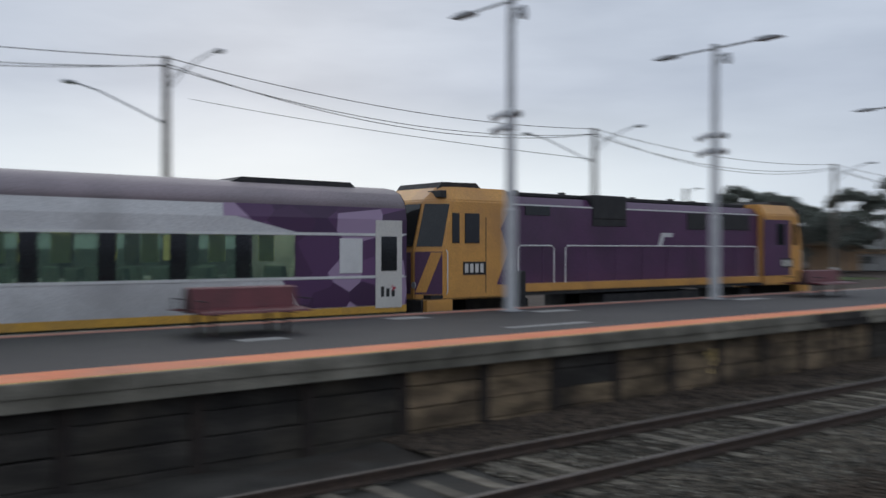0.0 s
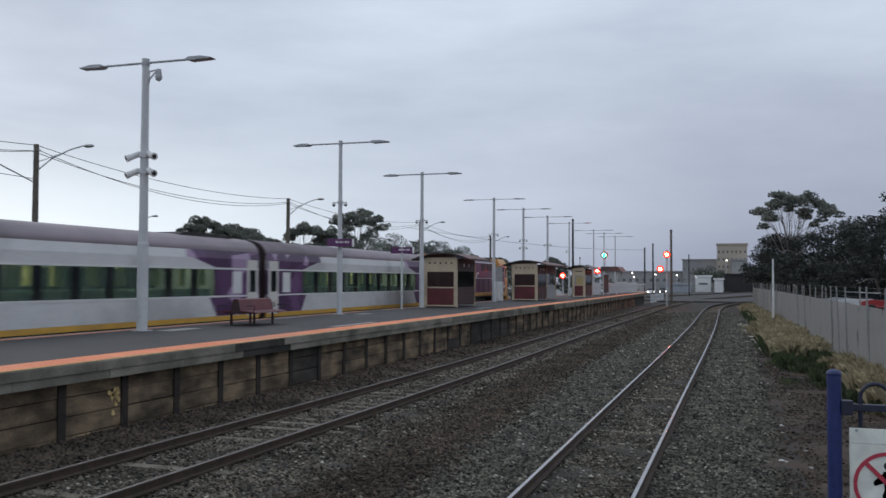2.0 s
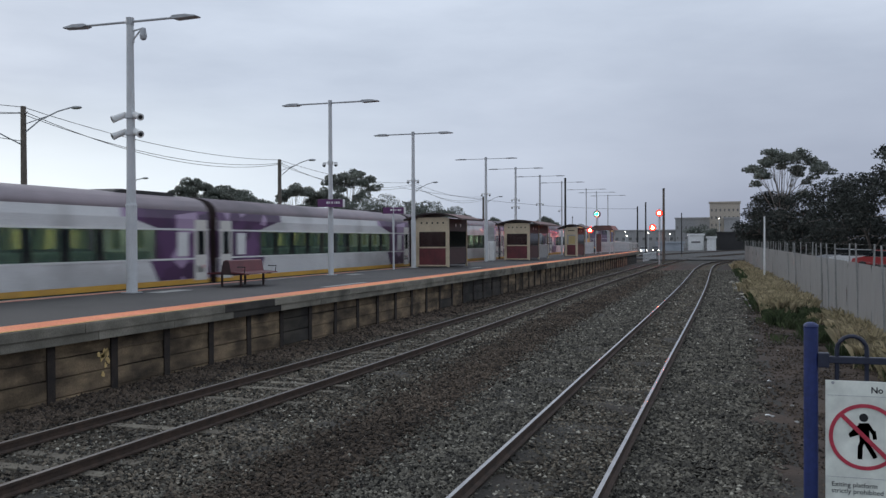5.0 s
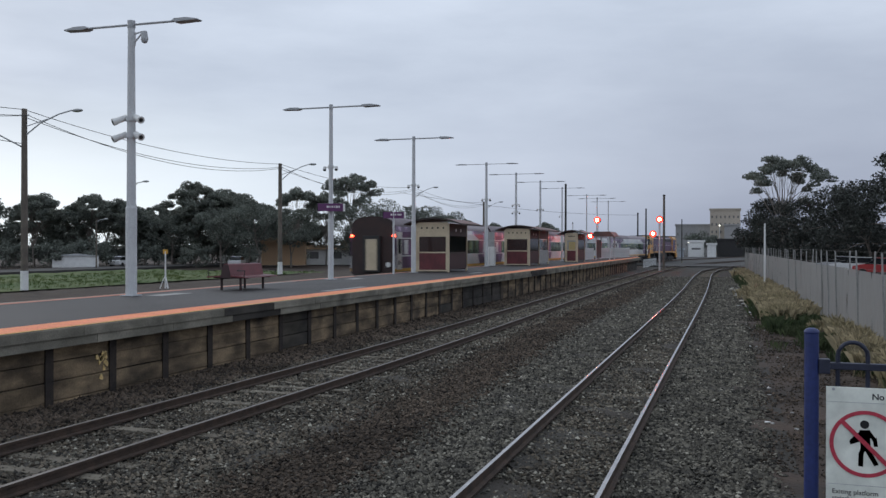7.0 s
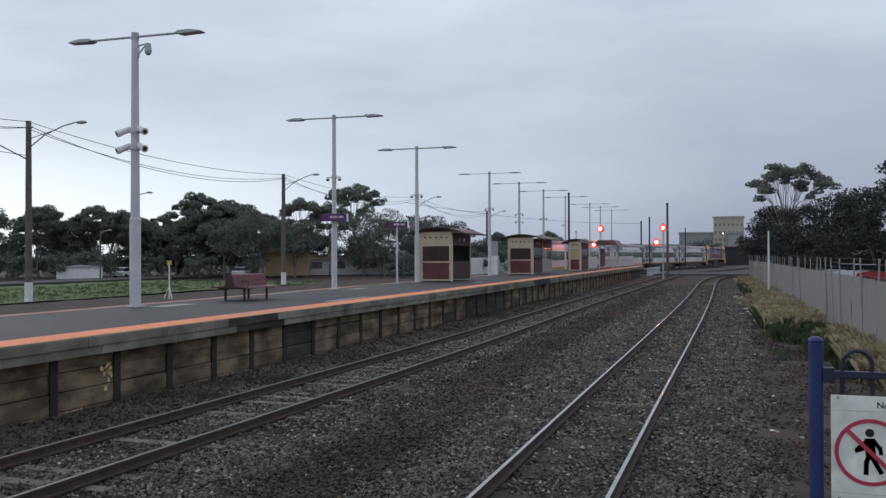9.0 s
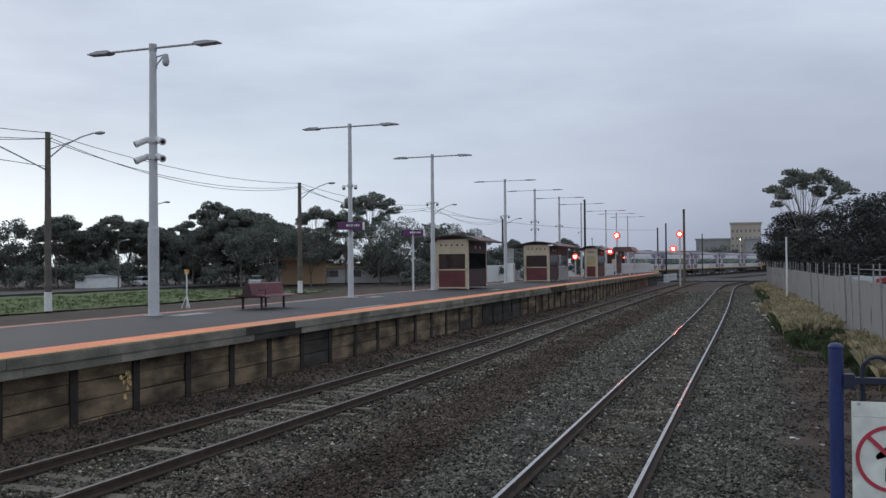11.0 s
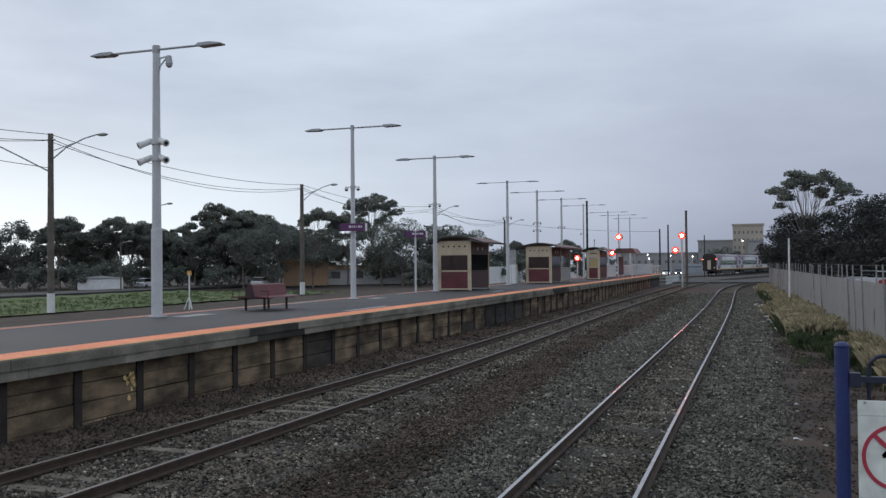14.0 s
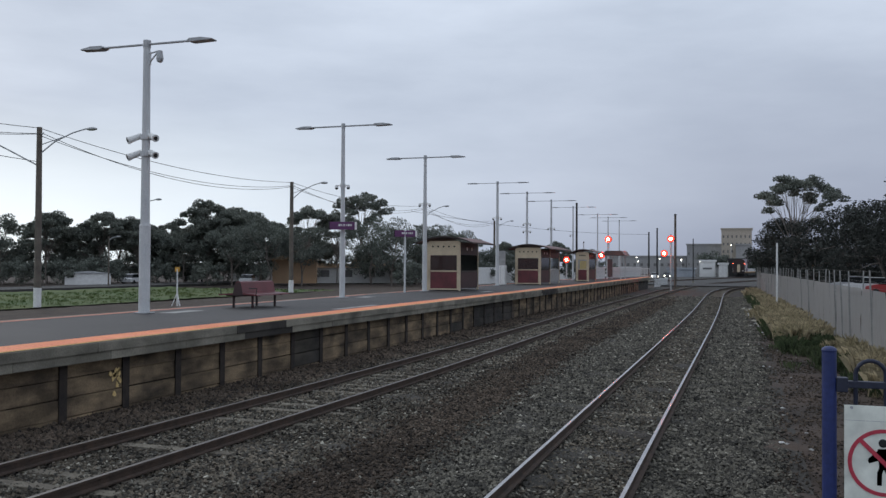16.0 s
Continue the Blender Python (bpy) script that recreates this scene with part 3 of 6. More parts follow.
# ---- platform ----
bm = B()
prism(bm, [(-60, EDGE + 0.55), (122, EDGE + 0.55), (122, 13.0), (112, BACK - .2), (100, BACK), (-60, BACK)], "z", -0.2, P - 0.004)
solid("platform_deck", bm, M_ASPHALT, "dark asphalt island platform deck with pale patches", "platform", kind="structure")
wall = thing("platform_wall", "platform wall of stained concrete planks between rusted posts", "platform wall", kind="structure")
# dark sheet behind the planks, seen through their gaps
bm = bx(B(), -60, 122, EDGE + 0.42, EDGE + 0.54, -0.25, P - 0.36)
part("backing", bm, M_DARKCONC, wall)
BAY, X_FIRST = 1.745, 8.42 - 1.745 * 8
post = data_of("post", prism(B(), [(-0.10, 0), (0.10, 0), (0.10, 0.03), (0.03, 0.05), (0.03, 0.10), (0.09, 0.12), (-0.09, 0.12), (-0.03, 0.10), (-0.03, 0.05), (-0.10, 0.03)], "z", -0.2, P - 0.33), M_POSTOLD)
plank = data_of("plank", bx(B(), -BAY / 2 + 0.075, BAY / 2 - 0.075, 0.0, 0.10, 0.012, 0.355, 0.012), M_PANEL)
plank_dark = data_of("plank", bx(B(), -BAY / 2 + 0.075, BAY / 2 - 0.075, 0.0, 0.10, 0.012, 0.355, 0.012), M_DARKCONC)
r = random.Random(11)
for i in range(66):
    x = X_FIRST + i * BAY
    piece("post", post, wall, (x, EDGE + 0.235, 0))
    for k in range(4):
        dark = i < 8 or (i == 10 and k > 1) or (i in (17, 25) and r.random() < .7) or (26 < i < 31)
        piece("plank", plank_dark if dark else plank, wall, (x + BAY / 2, EDGE + 0.27 + r.uniform(-.015, .015), -0.27 + 0.36 * k - 0.05 + r.uniform(-.008, .008)))
r2 = random.Random(3)
bm = B()
for k in range(14):
    u, w = 16.88 + r2.gauss(0, .16), P - .62 - abs(r2.gauss(0, .24))
    prism(bm, [(u + r2.uniform(.02, .06) * math.cos(a), w + r2.uniform(.02, .09) * math.sin(a)) for a in (.2, 1.3, 2.2, 3.3, 4.2, 5.4)], "y", EDGE + .249, EDGE + .262)
part("paint_marks", bm, M_YELLINE, wall, "faded yellow paint splashes")
edge = thing("platform_edge", "weathered concrete coping slabs with an orange tactile strip", "platform edge", kind="structure")
slab = data_of("coping_slab", bx(B(), -1.21, 1.21, 0, 0.56, P - 0.185, P, 0.014), M_CONC)
slab_dark = data_of("coping_slab", bx(B(), -1.21, 1.21, 0, 0.56, P - 0.185, P, 0.014), M_DARKCONC)
beam = data_of("edge_beam", bx(B(), -1.212, 1.212, 0.028, 0.56, P - 0.36, P - 0.190, 0.012), M_CONC)
beam_dark = data_of("edge_beam", bx(B(), -1.212, 1.212, 0.028, 0.56, P - 0.36, P - 0.190, 0.012), M_DARKCONC)
tile = data_of("tactile_tile", bx(B(), -1.21, 1.21, 0.10, 0.86, P, P + 0.012, 0.004), M_ORANGE)
line_me = data_of("yellow_line", bx(B(), -1.215, 1.215, 0.045, 0.10, P, P + 0.006), M_YELLINE)
for i in range(-10, 42):
    x = 22.1 + 2.43 * i
    piece("coping_slab", slab_dark if i in (0, 14, 15) else slab, edge, (x, EDGE, r.uniform(-.012, 0)))
    piece("edge_beam", beam_dark if i in (0, 14, 15) else beam, edge, (x + .4, EDGE + r.uniform(-.006, .006), 0))
    piece("tactile_tile", tile, edge, (x, EDGE, 0))
    piece("yellow_line", line_me, edge, (x, EDGE, 0))
back = thing("platform_back_edge", "faded red line and coping on the far platform edge", "platform edge", kind="structure")
part("coping", bx(B(), -60, 100, BACK, BACK + 0.12, P - 0.3, P + 0.002, 0.01), M_CONC, back)
part("line", bx(B(), -60, 100, BACK - 0.42, BACK - 0.10, P - 0.003, P + 0.004), M_PINK, back)
part("wall", bx(B(), -60, 100, BACK + 0.002, BACK + 0.06, -0.28, P - 0.301), M_DARKCONC, back)
for x, y, w, d in ((16.6, 14.2, 1.3, .5), (25.6, 14.2, 1.6, .55), (13.5, 11.3, 2.4, .25), (12.2, 14.6, 1.0, .5), (34.5, 15.3, 2.6, .35), (39.4, 14.1, 1.2, .5), (30.6, 10.6, 3.4, .28), (7.3, 12.3, .9, .4), (50.0, 11.4, 2.0, .3), (44.0, 15.4, 3.0, .3)):
    solid("platform_patch", bx(B(), x - w / 2, x + w / 2, y - d / 2, y + d / 2, P - 0.006, P + 0.004), M_PATCH, "pale concrete patch let into the asphalt", "patch", "platform patches", "structure")
# platform under the viewer's feet
bm = bx(B(), -30, 7.46, -9.0, -2.32, -0.25, 1.28, 0.02)
solid("viewing_platform", bm, M_ASPHALT, "asphalt end of the near platform", "platform", kind="structure")


# ---- light poles ----
def light_pole(x, y, top, r0, cams, dome, label, turn=0.0, arm=2.3):
    slim = 1.0 if x < 55 else 0.6
    t = thing("platform_light_pole", label, "light pole", "light poles on the platform", pose(x, y, P, 0, 0, turn))
    h = top - P
    part("base_plate", bx(B(), -0.22, 0.22, -0.22, 0.22, 0, 0.03, 0.006), M_LAMP, t)
    bm = rod(B(), (0, 0, 0.02), (0, 0, 2.6), r0, r0, 14)
    rod(bm, (0, 0, 2.6), (0, 0, h), r0 * 0.84, r0 * 0.62, 14)
    rod(bm, (0, 0, 2.58), (0, 0, 2.64), r0 * 1.06, r0 * 0.95, 14)
    part("pole", bm, M_GALV, t, smooth=False)
    bm = rod(B(), (0, -arm + .75, h - 0.06), (0, arm - .75, h - 0.06), 0.035 * slim, seg=8)
    rod(bm, (0, 0, h - 0.16), (0, 0, h + 0.06), r0 * 0.7, seg=10)
    part("cross_arm", bm, M_LAMP, t)
    for s in (-1, 1):
        bm = B()
        prism(bm, [(s * (arm - .85), -0.03), (s * (arm - .7), -0.075), (s * arm, -0.055), (s * (arm + .02), -0.02), (s * (arm - .35), 0.045), (s * (arm - .75), 0.04)], "x", -0.15, 0.15)
        bmesh.ops.scale(bm, verts=bm.verts, vec=(1, 1, slim))
        bmesh.ops.translate(bm, verts=bm.verts, vec=(0, 0, h - 0.05))
        bmesh.ops.bevel(bm, geom=list(bm.edges), offset=0.010, segments=1, affect="EDGES")
        part("lamp_head", bm, M_LAMP, t, "flat grey lamp head")
    if dome:
        bm = rod(B(), (0, -r0 * .5, h - 0.62), (0, -0.42, h - 0.28), 0.025, seg=8)
        rod(bm, (0, -r0 * .5, h - 0.34), (0, -0.44, h - 0.28), 0.025, seg=8)
        bx(bm, -.05, .05, -.12, -.04, h - .68, h - .28)
        part("bracket", bm, M_GALV, t)
        bm = rod(B(), (0, -0.46, h - 0.52), (0, -0.46, h - 0.28), 0.11, 0.07, 12)
        ball(bm, (0, -0.46, h - 0.54), 0.10, 12, 8)
        part("dome_camera", bm, M_LAMP, t, "grey dome camera")
    for z, n in cams:
        bm = rod(B(), (0, 0, z - 0.09), (0, 0, z + 0.05), r0 * 1.0, seg=12)
        part("camera_clamp", bm, M_GALV, t)
        for k in range(n):
            side = -1 if k == 1 else 1
            d = Vector((-.62, .72 * side - .25, -0.36)).normalized()
            o = Vector((-.05, side * (r0 + 0.07), z))
            if x < 30:
                bm = rod(B(), o - d * 0.10, o + d * 0.26, 0.088, 0.096, 14)
                rod(bm, o + d * 0.24, o + d * 0.34, 0.104, 0.108, 14)
                rod(bm, (0, 0, z - .06), o - d * .02, .03, seg=8)
                c = part("camera", bm, M_WHITE, t, "white bullet camera")
                part("lens", rod(B(), o + d * 0.335, o + d * 0.345, 0.062, 0.062, 12), M_BLACK, c, "black lens glass")
            else:
                o = Vector((-.05, side * (r0 + 0.16), z - .12))
                bm = rod(B(), (0, side * r0 * .5, z - .02), (o.x, o.y, z - .02), .022, seg=6)
                rod(bm, (o.x, o.y, z - .12), (o.x, o.y, z), .085, .06, 12)
                c = part("camera", bm, M_WHITE, t, "white dome camera")
                part("lens", ball(B(), (o.x, o.y, z - .13), .075, 12, 8), M_BLACK, c, "dark dome glass")
    return t


POLE_L = "tall pale grey light pole with two lamp heads"
light_pole(15.65, 14.8, 9.45, 0.155, [(5.1, 2), (4.75, 1)], True, POLE_L + " and cameras")
light_pole(24.5, 14.75, 9.47, 0.165, [(5.25, 2), (4.75, 2)], True, POLE_L + " and cameras")
light_pole(38.3, 14.75, 9.08, 0.125, [(5.0, 2)], False, POLE_L + " and cameras")
light_pole(49.1, 14.75, 8.93, 0.135, [(4.9, 2)], False, POLE_L + " and cameras")
for x, c in ((64.4, [(4.9, 2)]), (73.7, [(4.9, 2), (4.3, 2)]), (83.0, [(4.9, 2)]), (92.5, [(4.6, 1)]), (106.0, []), (113.0, []), (121.5, [])):
    light_pole(x, 14.7 - max(0, x - 80) * 0.03, 8.85, 0.13 if x < 90 else 0.10, c, False, POLE_L)


# ---- train ----
L_C, PITCH = 21.9, 22.5
GREY_T, BAND_T, BAND_B, SKIRT_T, SKIRT_B, CANT = 4.06, 3.36, 2.28, 1.52, 1.34, 4.06
HW = 1.48


def make_coach():
    c = thing("railway_coach", "silver railway coach with purple faceted ends and green tinted windows", "railway coach", "coaches of the train")
    a = L_C / 2
    for s in (-1, 1):
        y0, y1 = (s * (HW - 0.05), s * HW)
        part("lower_side", bx(B(), -a, a, y0, y1, SKIRT_T, BAND_B), M_COACHGREY, c)
        bm = prism(B(), [(s * HW, BAND_T), (s * HW, 3.75), (s * 1.42, CANT), (s * 1.36, CANT), (s * (HW - .06), 3.75), (s * (HW - .06), BAND_T)], "x", -a, a)
        part("upper_side", bm, M_COACHGREY, c)
        part("yellow_skirt", bx(B(), -a, a, s * (HW - .05), s * (HW + .006), SKIRT_B, SKIRT_T - 0.002), M_COACHYEL, c, "yellow stripe along the foot")
        for z in (BAND_T, BAND_B):
            part("trim_strip", bx(B(), -a + .1, a - .1, s * HW, s * (HW + .018), z - 0.03, z + 0.03), M_WHITE, c, "thin white strip")
        # pillars and panes
        n, w, pw = 10, 1.56, 1.19
        x0 = -n * w / 2 - 0.0
        edges_ = [-a]
        for i in range(n):
            edges_ += [x0 + i * w + (w - pw) / 2, x0 + i * w + (w + pw) / 2]
        edges_.append(a)
        for i in range(0, len(edges_), 2):
            part("window_pillar", bx(B(), edges_[i], edges_[i + 1], y0, y1, BAND_B, BAND_T), M_DARKPANE if 0 < i < len(edges_) - 2 else M_COACHPURPLE, c, "" if 0 < i < len(edges_) - 2 else "purple end panel")
        pane = data_of("window_pane", bx(B(), -pw / 2 - .01, pw / 2 + .01, -0.006, 0.006, BAND_B + 0.03, BAND_T - 0.03), M_PANE)
        cur = data_of("curtain", bx(B(), -0.20, 0.20, -0.015, 0.015, 2.70, BAND_T - 0.03, 0.01), M_CURTAIN)
        for i in range(n):
            piece("window_pane", pane, c, (x0 + (i + .5) * w, s * (HW - 0.02), 0))
            piece("curtain", cur, c, (x0 + (i + .5) * w + (0.18 if i % 3 else -0.12), s * (HW - 0.14), 0))
        # slanted purple livery at each end, above and below the windows
        for e in (-1, 1):
            up = [(e * a, BAND_T + .04), (e * (a - 3.3), BAND_T + .04), (e * (a - 4.9), 3.76), (e * a, 3.76)]
            part("livery_panel", prism(B(), up, "y", s * HW, s * (HW + 0.005)), M_COACHPURPLE, c, "purple and lilac facets")
            up2 = [(s * (HW + .004), 3.76), (s * 1.425, CANT + .004), (s * 1.40, CANT + .004), (s * (HW - .03), 3.76)]
            part("livery_panel", prism(B(), up2, "x", e * (a - 5.2), e * a), M_COACHPURPLE, c, "purple and lilac facets")
            lo = [(e * a, SKIRT_T + .01), (e * (a - 3.2), SKIRT_T + .01), (e * (a - 3.7), BAND_B - .04), (e * a, BAND_B - .04)]
            part("livery_panel", prism(B(), lo, "y", s * HW, s * (HW + 0.005)), M_COACHPURPLE, c, "purple and lilac facets")
            d = part("door", bx(B(), e * (a - 0.16) - (0.84 if e > 0 else 0), e * (a - 0.16) + (0 if e > 0 else 0.84), s * HW, s * (HW + 0.022), 1.46, 3.74, 0.008), M_DOORCREAM, c, "off-white coach door")
            mx = e * (a - 0.58)
            part("door_window", bx(B(), mx - 0.25, mx + 0.25, s * (HW + .02), s * (HW + .027), 2.42, 3.32, 0.002), M_DARKPANE, d)
            bm = B()
            for k in range(3):
                bx(bm, mx - .26 + .17 * k, mx - .16 + .17 * k, s * (HW + .02), s * (HW + .027), 1.75, 2.02 - .05 * k)
            part("emblem", bm, M_BLACK, d, "dark emblem bars")
            part("emblem_mark", prism(B(), [(mx + .06, 2.05), (mx + .24, 1.98), (mx + .06, 1.88), (mx + .12, 1.97)], "y", s * (HW + .02), s * (HW + .027)), M_SIGNRED, d, "small red arrowhead")
            part("toilet_window", bx(B(), e * (a - 1.75) - .34, e * (a - 1.75) + .34, s * HW, s * (HW + .02), BAND_B + .1, BAND_T - .1, 0.005), M_WHITE, c, "frosted white window")
    rp = [(1.425, CANT), (1.36, 4.25), (1.18, 4.45), (0.85, 4.59), (0.4, 4.66), (0, 4.68), (-0.4, 4.66), (-0.85, 4.59), (-1.18, 4.45), (-1.36, 4.25), (-1.425, CANT)]
    inner = [(y * .95, z - 0.06) for y, z in reversed(rp)]
    roof = part("roof", prism(B(), rp + inner, "x", -a, a), M_COACHROOF, c)
    for p in roof.data.polygons:
        p.use_smooth = len(p.vertices) == 4
    part("roof_end", prism(B(), rp, "x", a, a + .02), M_ENDRED, c)
    part("roof_end", prism(B(), rp, "x", -a - .02, -a), M_ENDRED, c)
    bm = prism(B(), [(-4.9, 4.5), (-4.4, 4.74), (-1.3, 4.74), (-1.0, 4.5)], "y", -0.75, 0.75)
    bmesh.ops.translate(bm, verts=bm.verts, vec=(a, 0, 0))
    part("air_conditioner", bm, M_DARK, c, "dark roof cooling unit")
    bm = bx(B(), -a, a, -1.4, 1.4, 1.18, 1.30)
    bx(bm, -a, a, -1.3, 1.3, 0.98, 1.18)
    part("underframe", bm, M_DARK, c)
    # black boxes added to imitate the shaded band below the floor
    for u, w, lo in ((-4.6, 1.5, .55), (-1.2, 1.6, .50), (2.0, 1.3, .58), (4.9, 1.4, .52)):
        part("underfloor_box", bx(B(), u - w, u + w, -1.32, 1.32, lo, .978, .03), M_BLACK, c, "black box added for the shade under the floor")
    part("floor", bx(B(), -a, a, -1.42, 1.42, 1.30, 1.36), M_SEATGREEN, c)
    part("ceiling", bx(B(), -a, a, -1.3, 1.3, 3.98, 4.02), M_INTERIOR, c)
    part("ceiling_light", bx(B(), -a + 2, a - 2, -0.1, 0.1, 3.94, 3.978), G_CEIL, c, "glowing ceiling strip")
    seat = B()
    bx(seat, -0.25, 0.25, -0.48, 0.48, 1.36, 1.82, 0.03)
    bx(seat, -0.30, -0.16, -0.48, 0.48, 1.7, 2.58, 0.04)
    seat = data_of("seat", seat, M_SEATGREEN)
    for i in range(17):
        for s in (-1, 1):
            piece("seat", seat, c, (-7.6 + i * 0.95, s * 0.88, 0))
    for e in (-1, 1):
        part("end_wall", bx(B(), e * a - .03, e * a + .03, -1.42, 1.42, 1.18, CANT), M_ENDRED, c, "dark red-brown end wall")
        part("gangway", bx(B(), e * a + e * .03, e * (a + .27), -.55, .55, 1.3, 3.5, 0.03), M_BLACK, c, "black rubber gangway")
        part("gangway_door", bx(B(), e * (a + .27), e * (a + .285), -.36, .36, 1.42, 3.3, 0.004), M_CREAM, c, "faded cream end door")
        part("partition", bx(B(), e * (a - 3.0) - .03, e * (a - 3.0) + .03, -1.42, 1.42, 1.36, 4.0), M_INTERIOR, c)
        bg = thing("bogie", "", "")
        bg.parent = c
        bg.location = (e * (a - 3.6), 0, 0)
        bm = B()
        for s in (-1, 1):
            bx(bm, -1.7, 1.7, s * 1.02 - .09, s * 1.02 + .09, 0.52, 0.80, 0.03)
            bx(bm, -.45, .45, s * 1.0 - .12, s * 1.0 + .12, 0.62, 1.0, 0.03)
        bx(bm, -.25, .25, -1, 1, 0.6, 0.95)
        part("frame", bm, M_DARK, bg)
        for x in (-1.2, 1.2):
            bm = B()
            for s in (-1, 1):
                rod(bm, (x, s * .74, 0.61), (x, s * .88, 0.61), 0.46, seg=20)
            rod(bm, (x, -.8, .61), (x, .8, .61), 0.08)
            part("wheelset", bm, M_DARK, bg)
    return c


def make_loco():
    """Diesel locomotive, x = 0 at its middle, 19.9 m over the headstocks."""
    t = thing("diesel_locomotive", "purple and orange diesel locomotive with a cab at each end", "locomotive")
    a = 9.95
    part("hood", prism(B(), [(-1.22, 1.97), (1.22, 1.97), (1.22, 4.30), (0.98, 4.58), (0, 4.66), (-0.98, 4.58), (-1.22, 4.30)], "x", -a + 3.1, a - 3.4), M_LOCOPUR, t)
    part("sill", bx(B(), -a + 3.0, a - 3.6, -1.47, 1.47, 1.73, 1.965, 0.01), M_LOCOYEL, t, "orange walkway sill")
    part("walkway", bx(B(), -a + .2, a - .2, -1.44, 1.44, 1.62, 1.728), M_DARK, t)
    part("roof_deck", bx(B(), -a + 3.1, a - 3.5, -.7, .7, 4.62, 4.74, 0.03), M_DARK, t)
    for x0, x1, z0, z1, mtl in ((-6.0, -4.95, 4.02, 4.30, M_DARKPANE), (-3.0, -1.35, 3.74, 4.34, M_BLACK), (2.0, 3.1, 3.7, 4.28, M_BLACK), (3.6, 5.9, 3.72, 4.28, M_BLACK)):
        for s in (-1, 1):
            part("grille", bx(B(), x0, x1, s * 1.215, s * 1.25, z0, z1, 0.006), mtl, t, "black louvred grille")
    bm = B()
    for k in range(-6, 7):
        rod(bm, (k * 0.95 - .6, -0.3 + .2 * (k % 3), 4.72), (k * 0.95 - .6, -0.3 + .2 * (k % 3), 4.72 + .06 + .05 * (k % 2)), 0.12, seg=8)
    part("roof_vents", bm, M_DARK, t)
    part("exhaust_box", bx(B(), -3.0, -1.35, -1.262, 1.262, 3.95, 4.74, 0.04), M_BLACK, t, "black exhaust and intake box")
    for s in (-1, 1):
        part("white_stripe", bx(B(), -a + 3.15, a - 3.5, s * 1.215, s * 1.228, 4.30, 4.345), M_WHITE, t, "thin white stripe")
        part("emblem", prism(B(), [(.35, 3.1), (.55, 3.1), (.72, 3.42), (1.15, 3.42), (1.2, 3.56), (.55, 3.56)], "y", s * 1.215, s * 1.232), M_COACHGREY, t, "pale bent emblem")
        part("step_recess", bx(B(), -a + 3.15, -a + 3.75, s * 1.2, s * 1.478, 0.9, 2.35, .02), M_BLACK, t, "black step recess behind the cab")
        # handrails
        y = s * 1.42
        for (u, v) in ((-a + 3.5, -a + 5.0), (-a + 5.5, a - 3.8)):
            rails = B()
            tube(rails, [(u, y, 1.97), (u, y, 3.02), (u + .1, y, 3.1), (v - .1, y, 3.1), (v, y, 3.02), (v, y, 1.97)], 0.022)
            x = u + 1.0
            while x < v - .4:
                part("stanchion", rod(B(), (x, y, 1.97), (x, y, 3.08), 0.018, seg=6), M_LOCOPUR, t)
                x += 1.35
            part("handrail", rails, M_WHITE, t, "white tubular handrail")
        part("fuel_tank", bx(B(), -2.6, 2.6, s * 0.3, s * 1.35, 0.55, 1.55, 0.08), M_DARK, t)
    for e, ln in ((-1, 3.15), (1, 3.4)):
        # plan of the cab at four heights: nose half width .95, angled quarters behind it
        rings, bm = [], B()
        for z, f, c, w in ((1.60, a, a - .62, 1.46), (2.98, a, a - .62, 1.46), (4.35, a - .34, a - .92, 1.46), (4.74, a - .80, a - 1.2, 1.26)):
            rings.append([bm.verts.new((e * u, v, z)) for u, v in ((a - ln, -w), (c, -w), (f, -.95), (f, .95), (c, w), (a - ln, w))])
        for lo, hi in zip(rings, rings[1:]):
            for k in range(6):
                bm.faces.new((lo[k], lo[(k + 1) % 6], hi[(k + 1) % 6], hi[k]))
        bm.faces.new(rings[0]), bm.faces.new(rings[-1])
        bmesh.ops.recalc_face_normals(bm, faces=bm.faces)
        bmesh.ops.bevel(bm, geom=list(bm.edges), offset=0.035, segments=2, affect="EDGES")
        part("cab", bm, M_LOCOYEL, t, "orange driver's cab")

        def patch(name, pts, material, label="", out=.012):
            """A thin plate on a face of the cab, given by its corners."""
            q = B()
            f = q.faces.new([q.verts.new(v) for v in pts])
            q.normal_update()
            nrm = f.normal.copy()
            if nrm.x * e + nrm.y * (1 if pts[0][1] > 0 else -1) < 0:
                nrm = -nrm
            bmesh.ops.translate(q, verts=q.verts, vec=nrm * (out + .006))
            bmesh.ops.solidify(q, geom=list(q.faces), thickness=.012)
            return part(name, q, material, t, label)

        def on_quarter(s, u, z):
            """A place on the angled quarter, u from the nose edge to the side, at height z."""
            k = max(0.0, (z - 2.98) / 1.37)
            f, c = a - .34 * k, a - .62 - .30 * k
            return (e * (f + (c - f) * u), s * (.95 + .51 * u), z)

        patch("windscreen", [(e * (a - .02 - .0), -.88, 3.06), (e * (a - .02), .88, 3.06), (e * (a - .31), .88, 4.24), (e * (a - .31), -.88, 4.24)], M_DARKPANE, "dark cab windscreen")
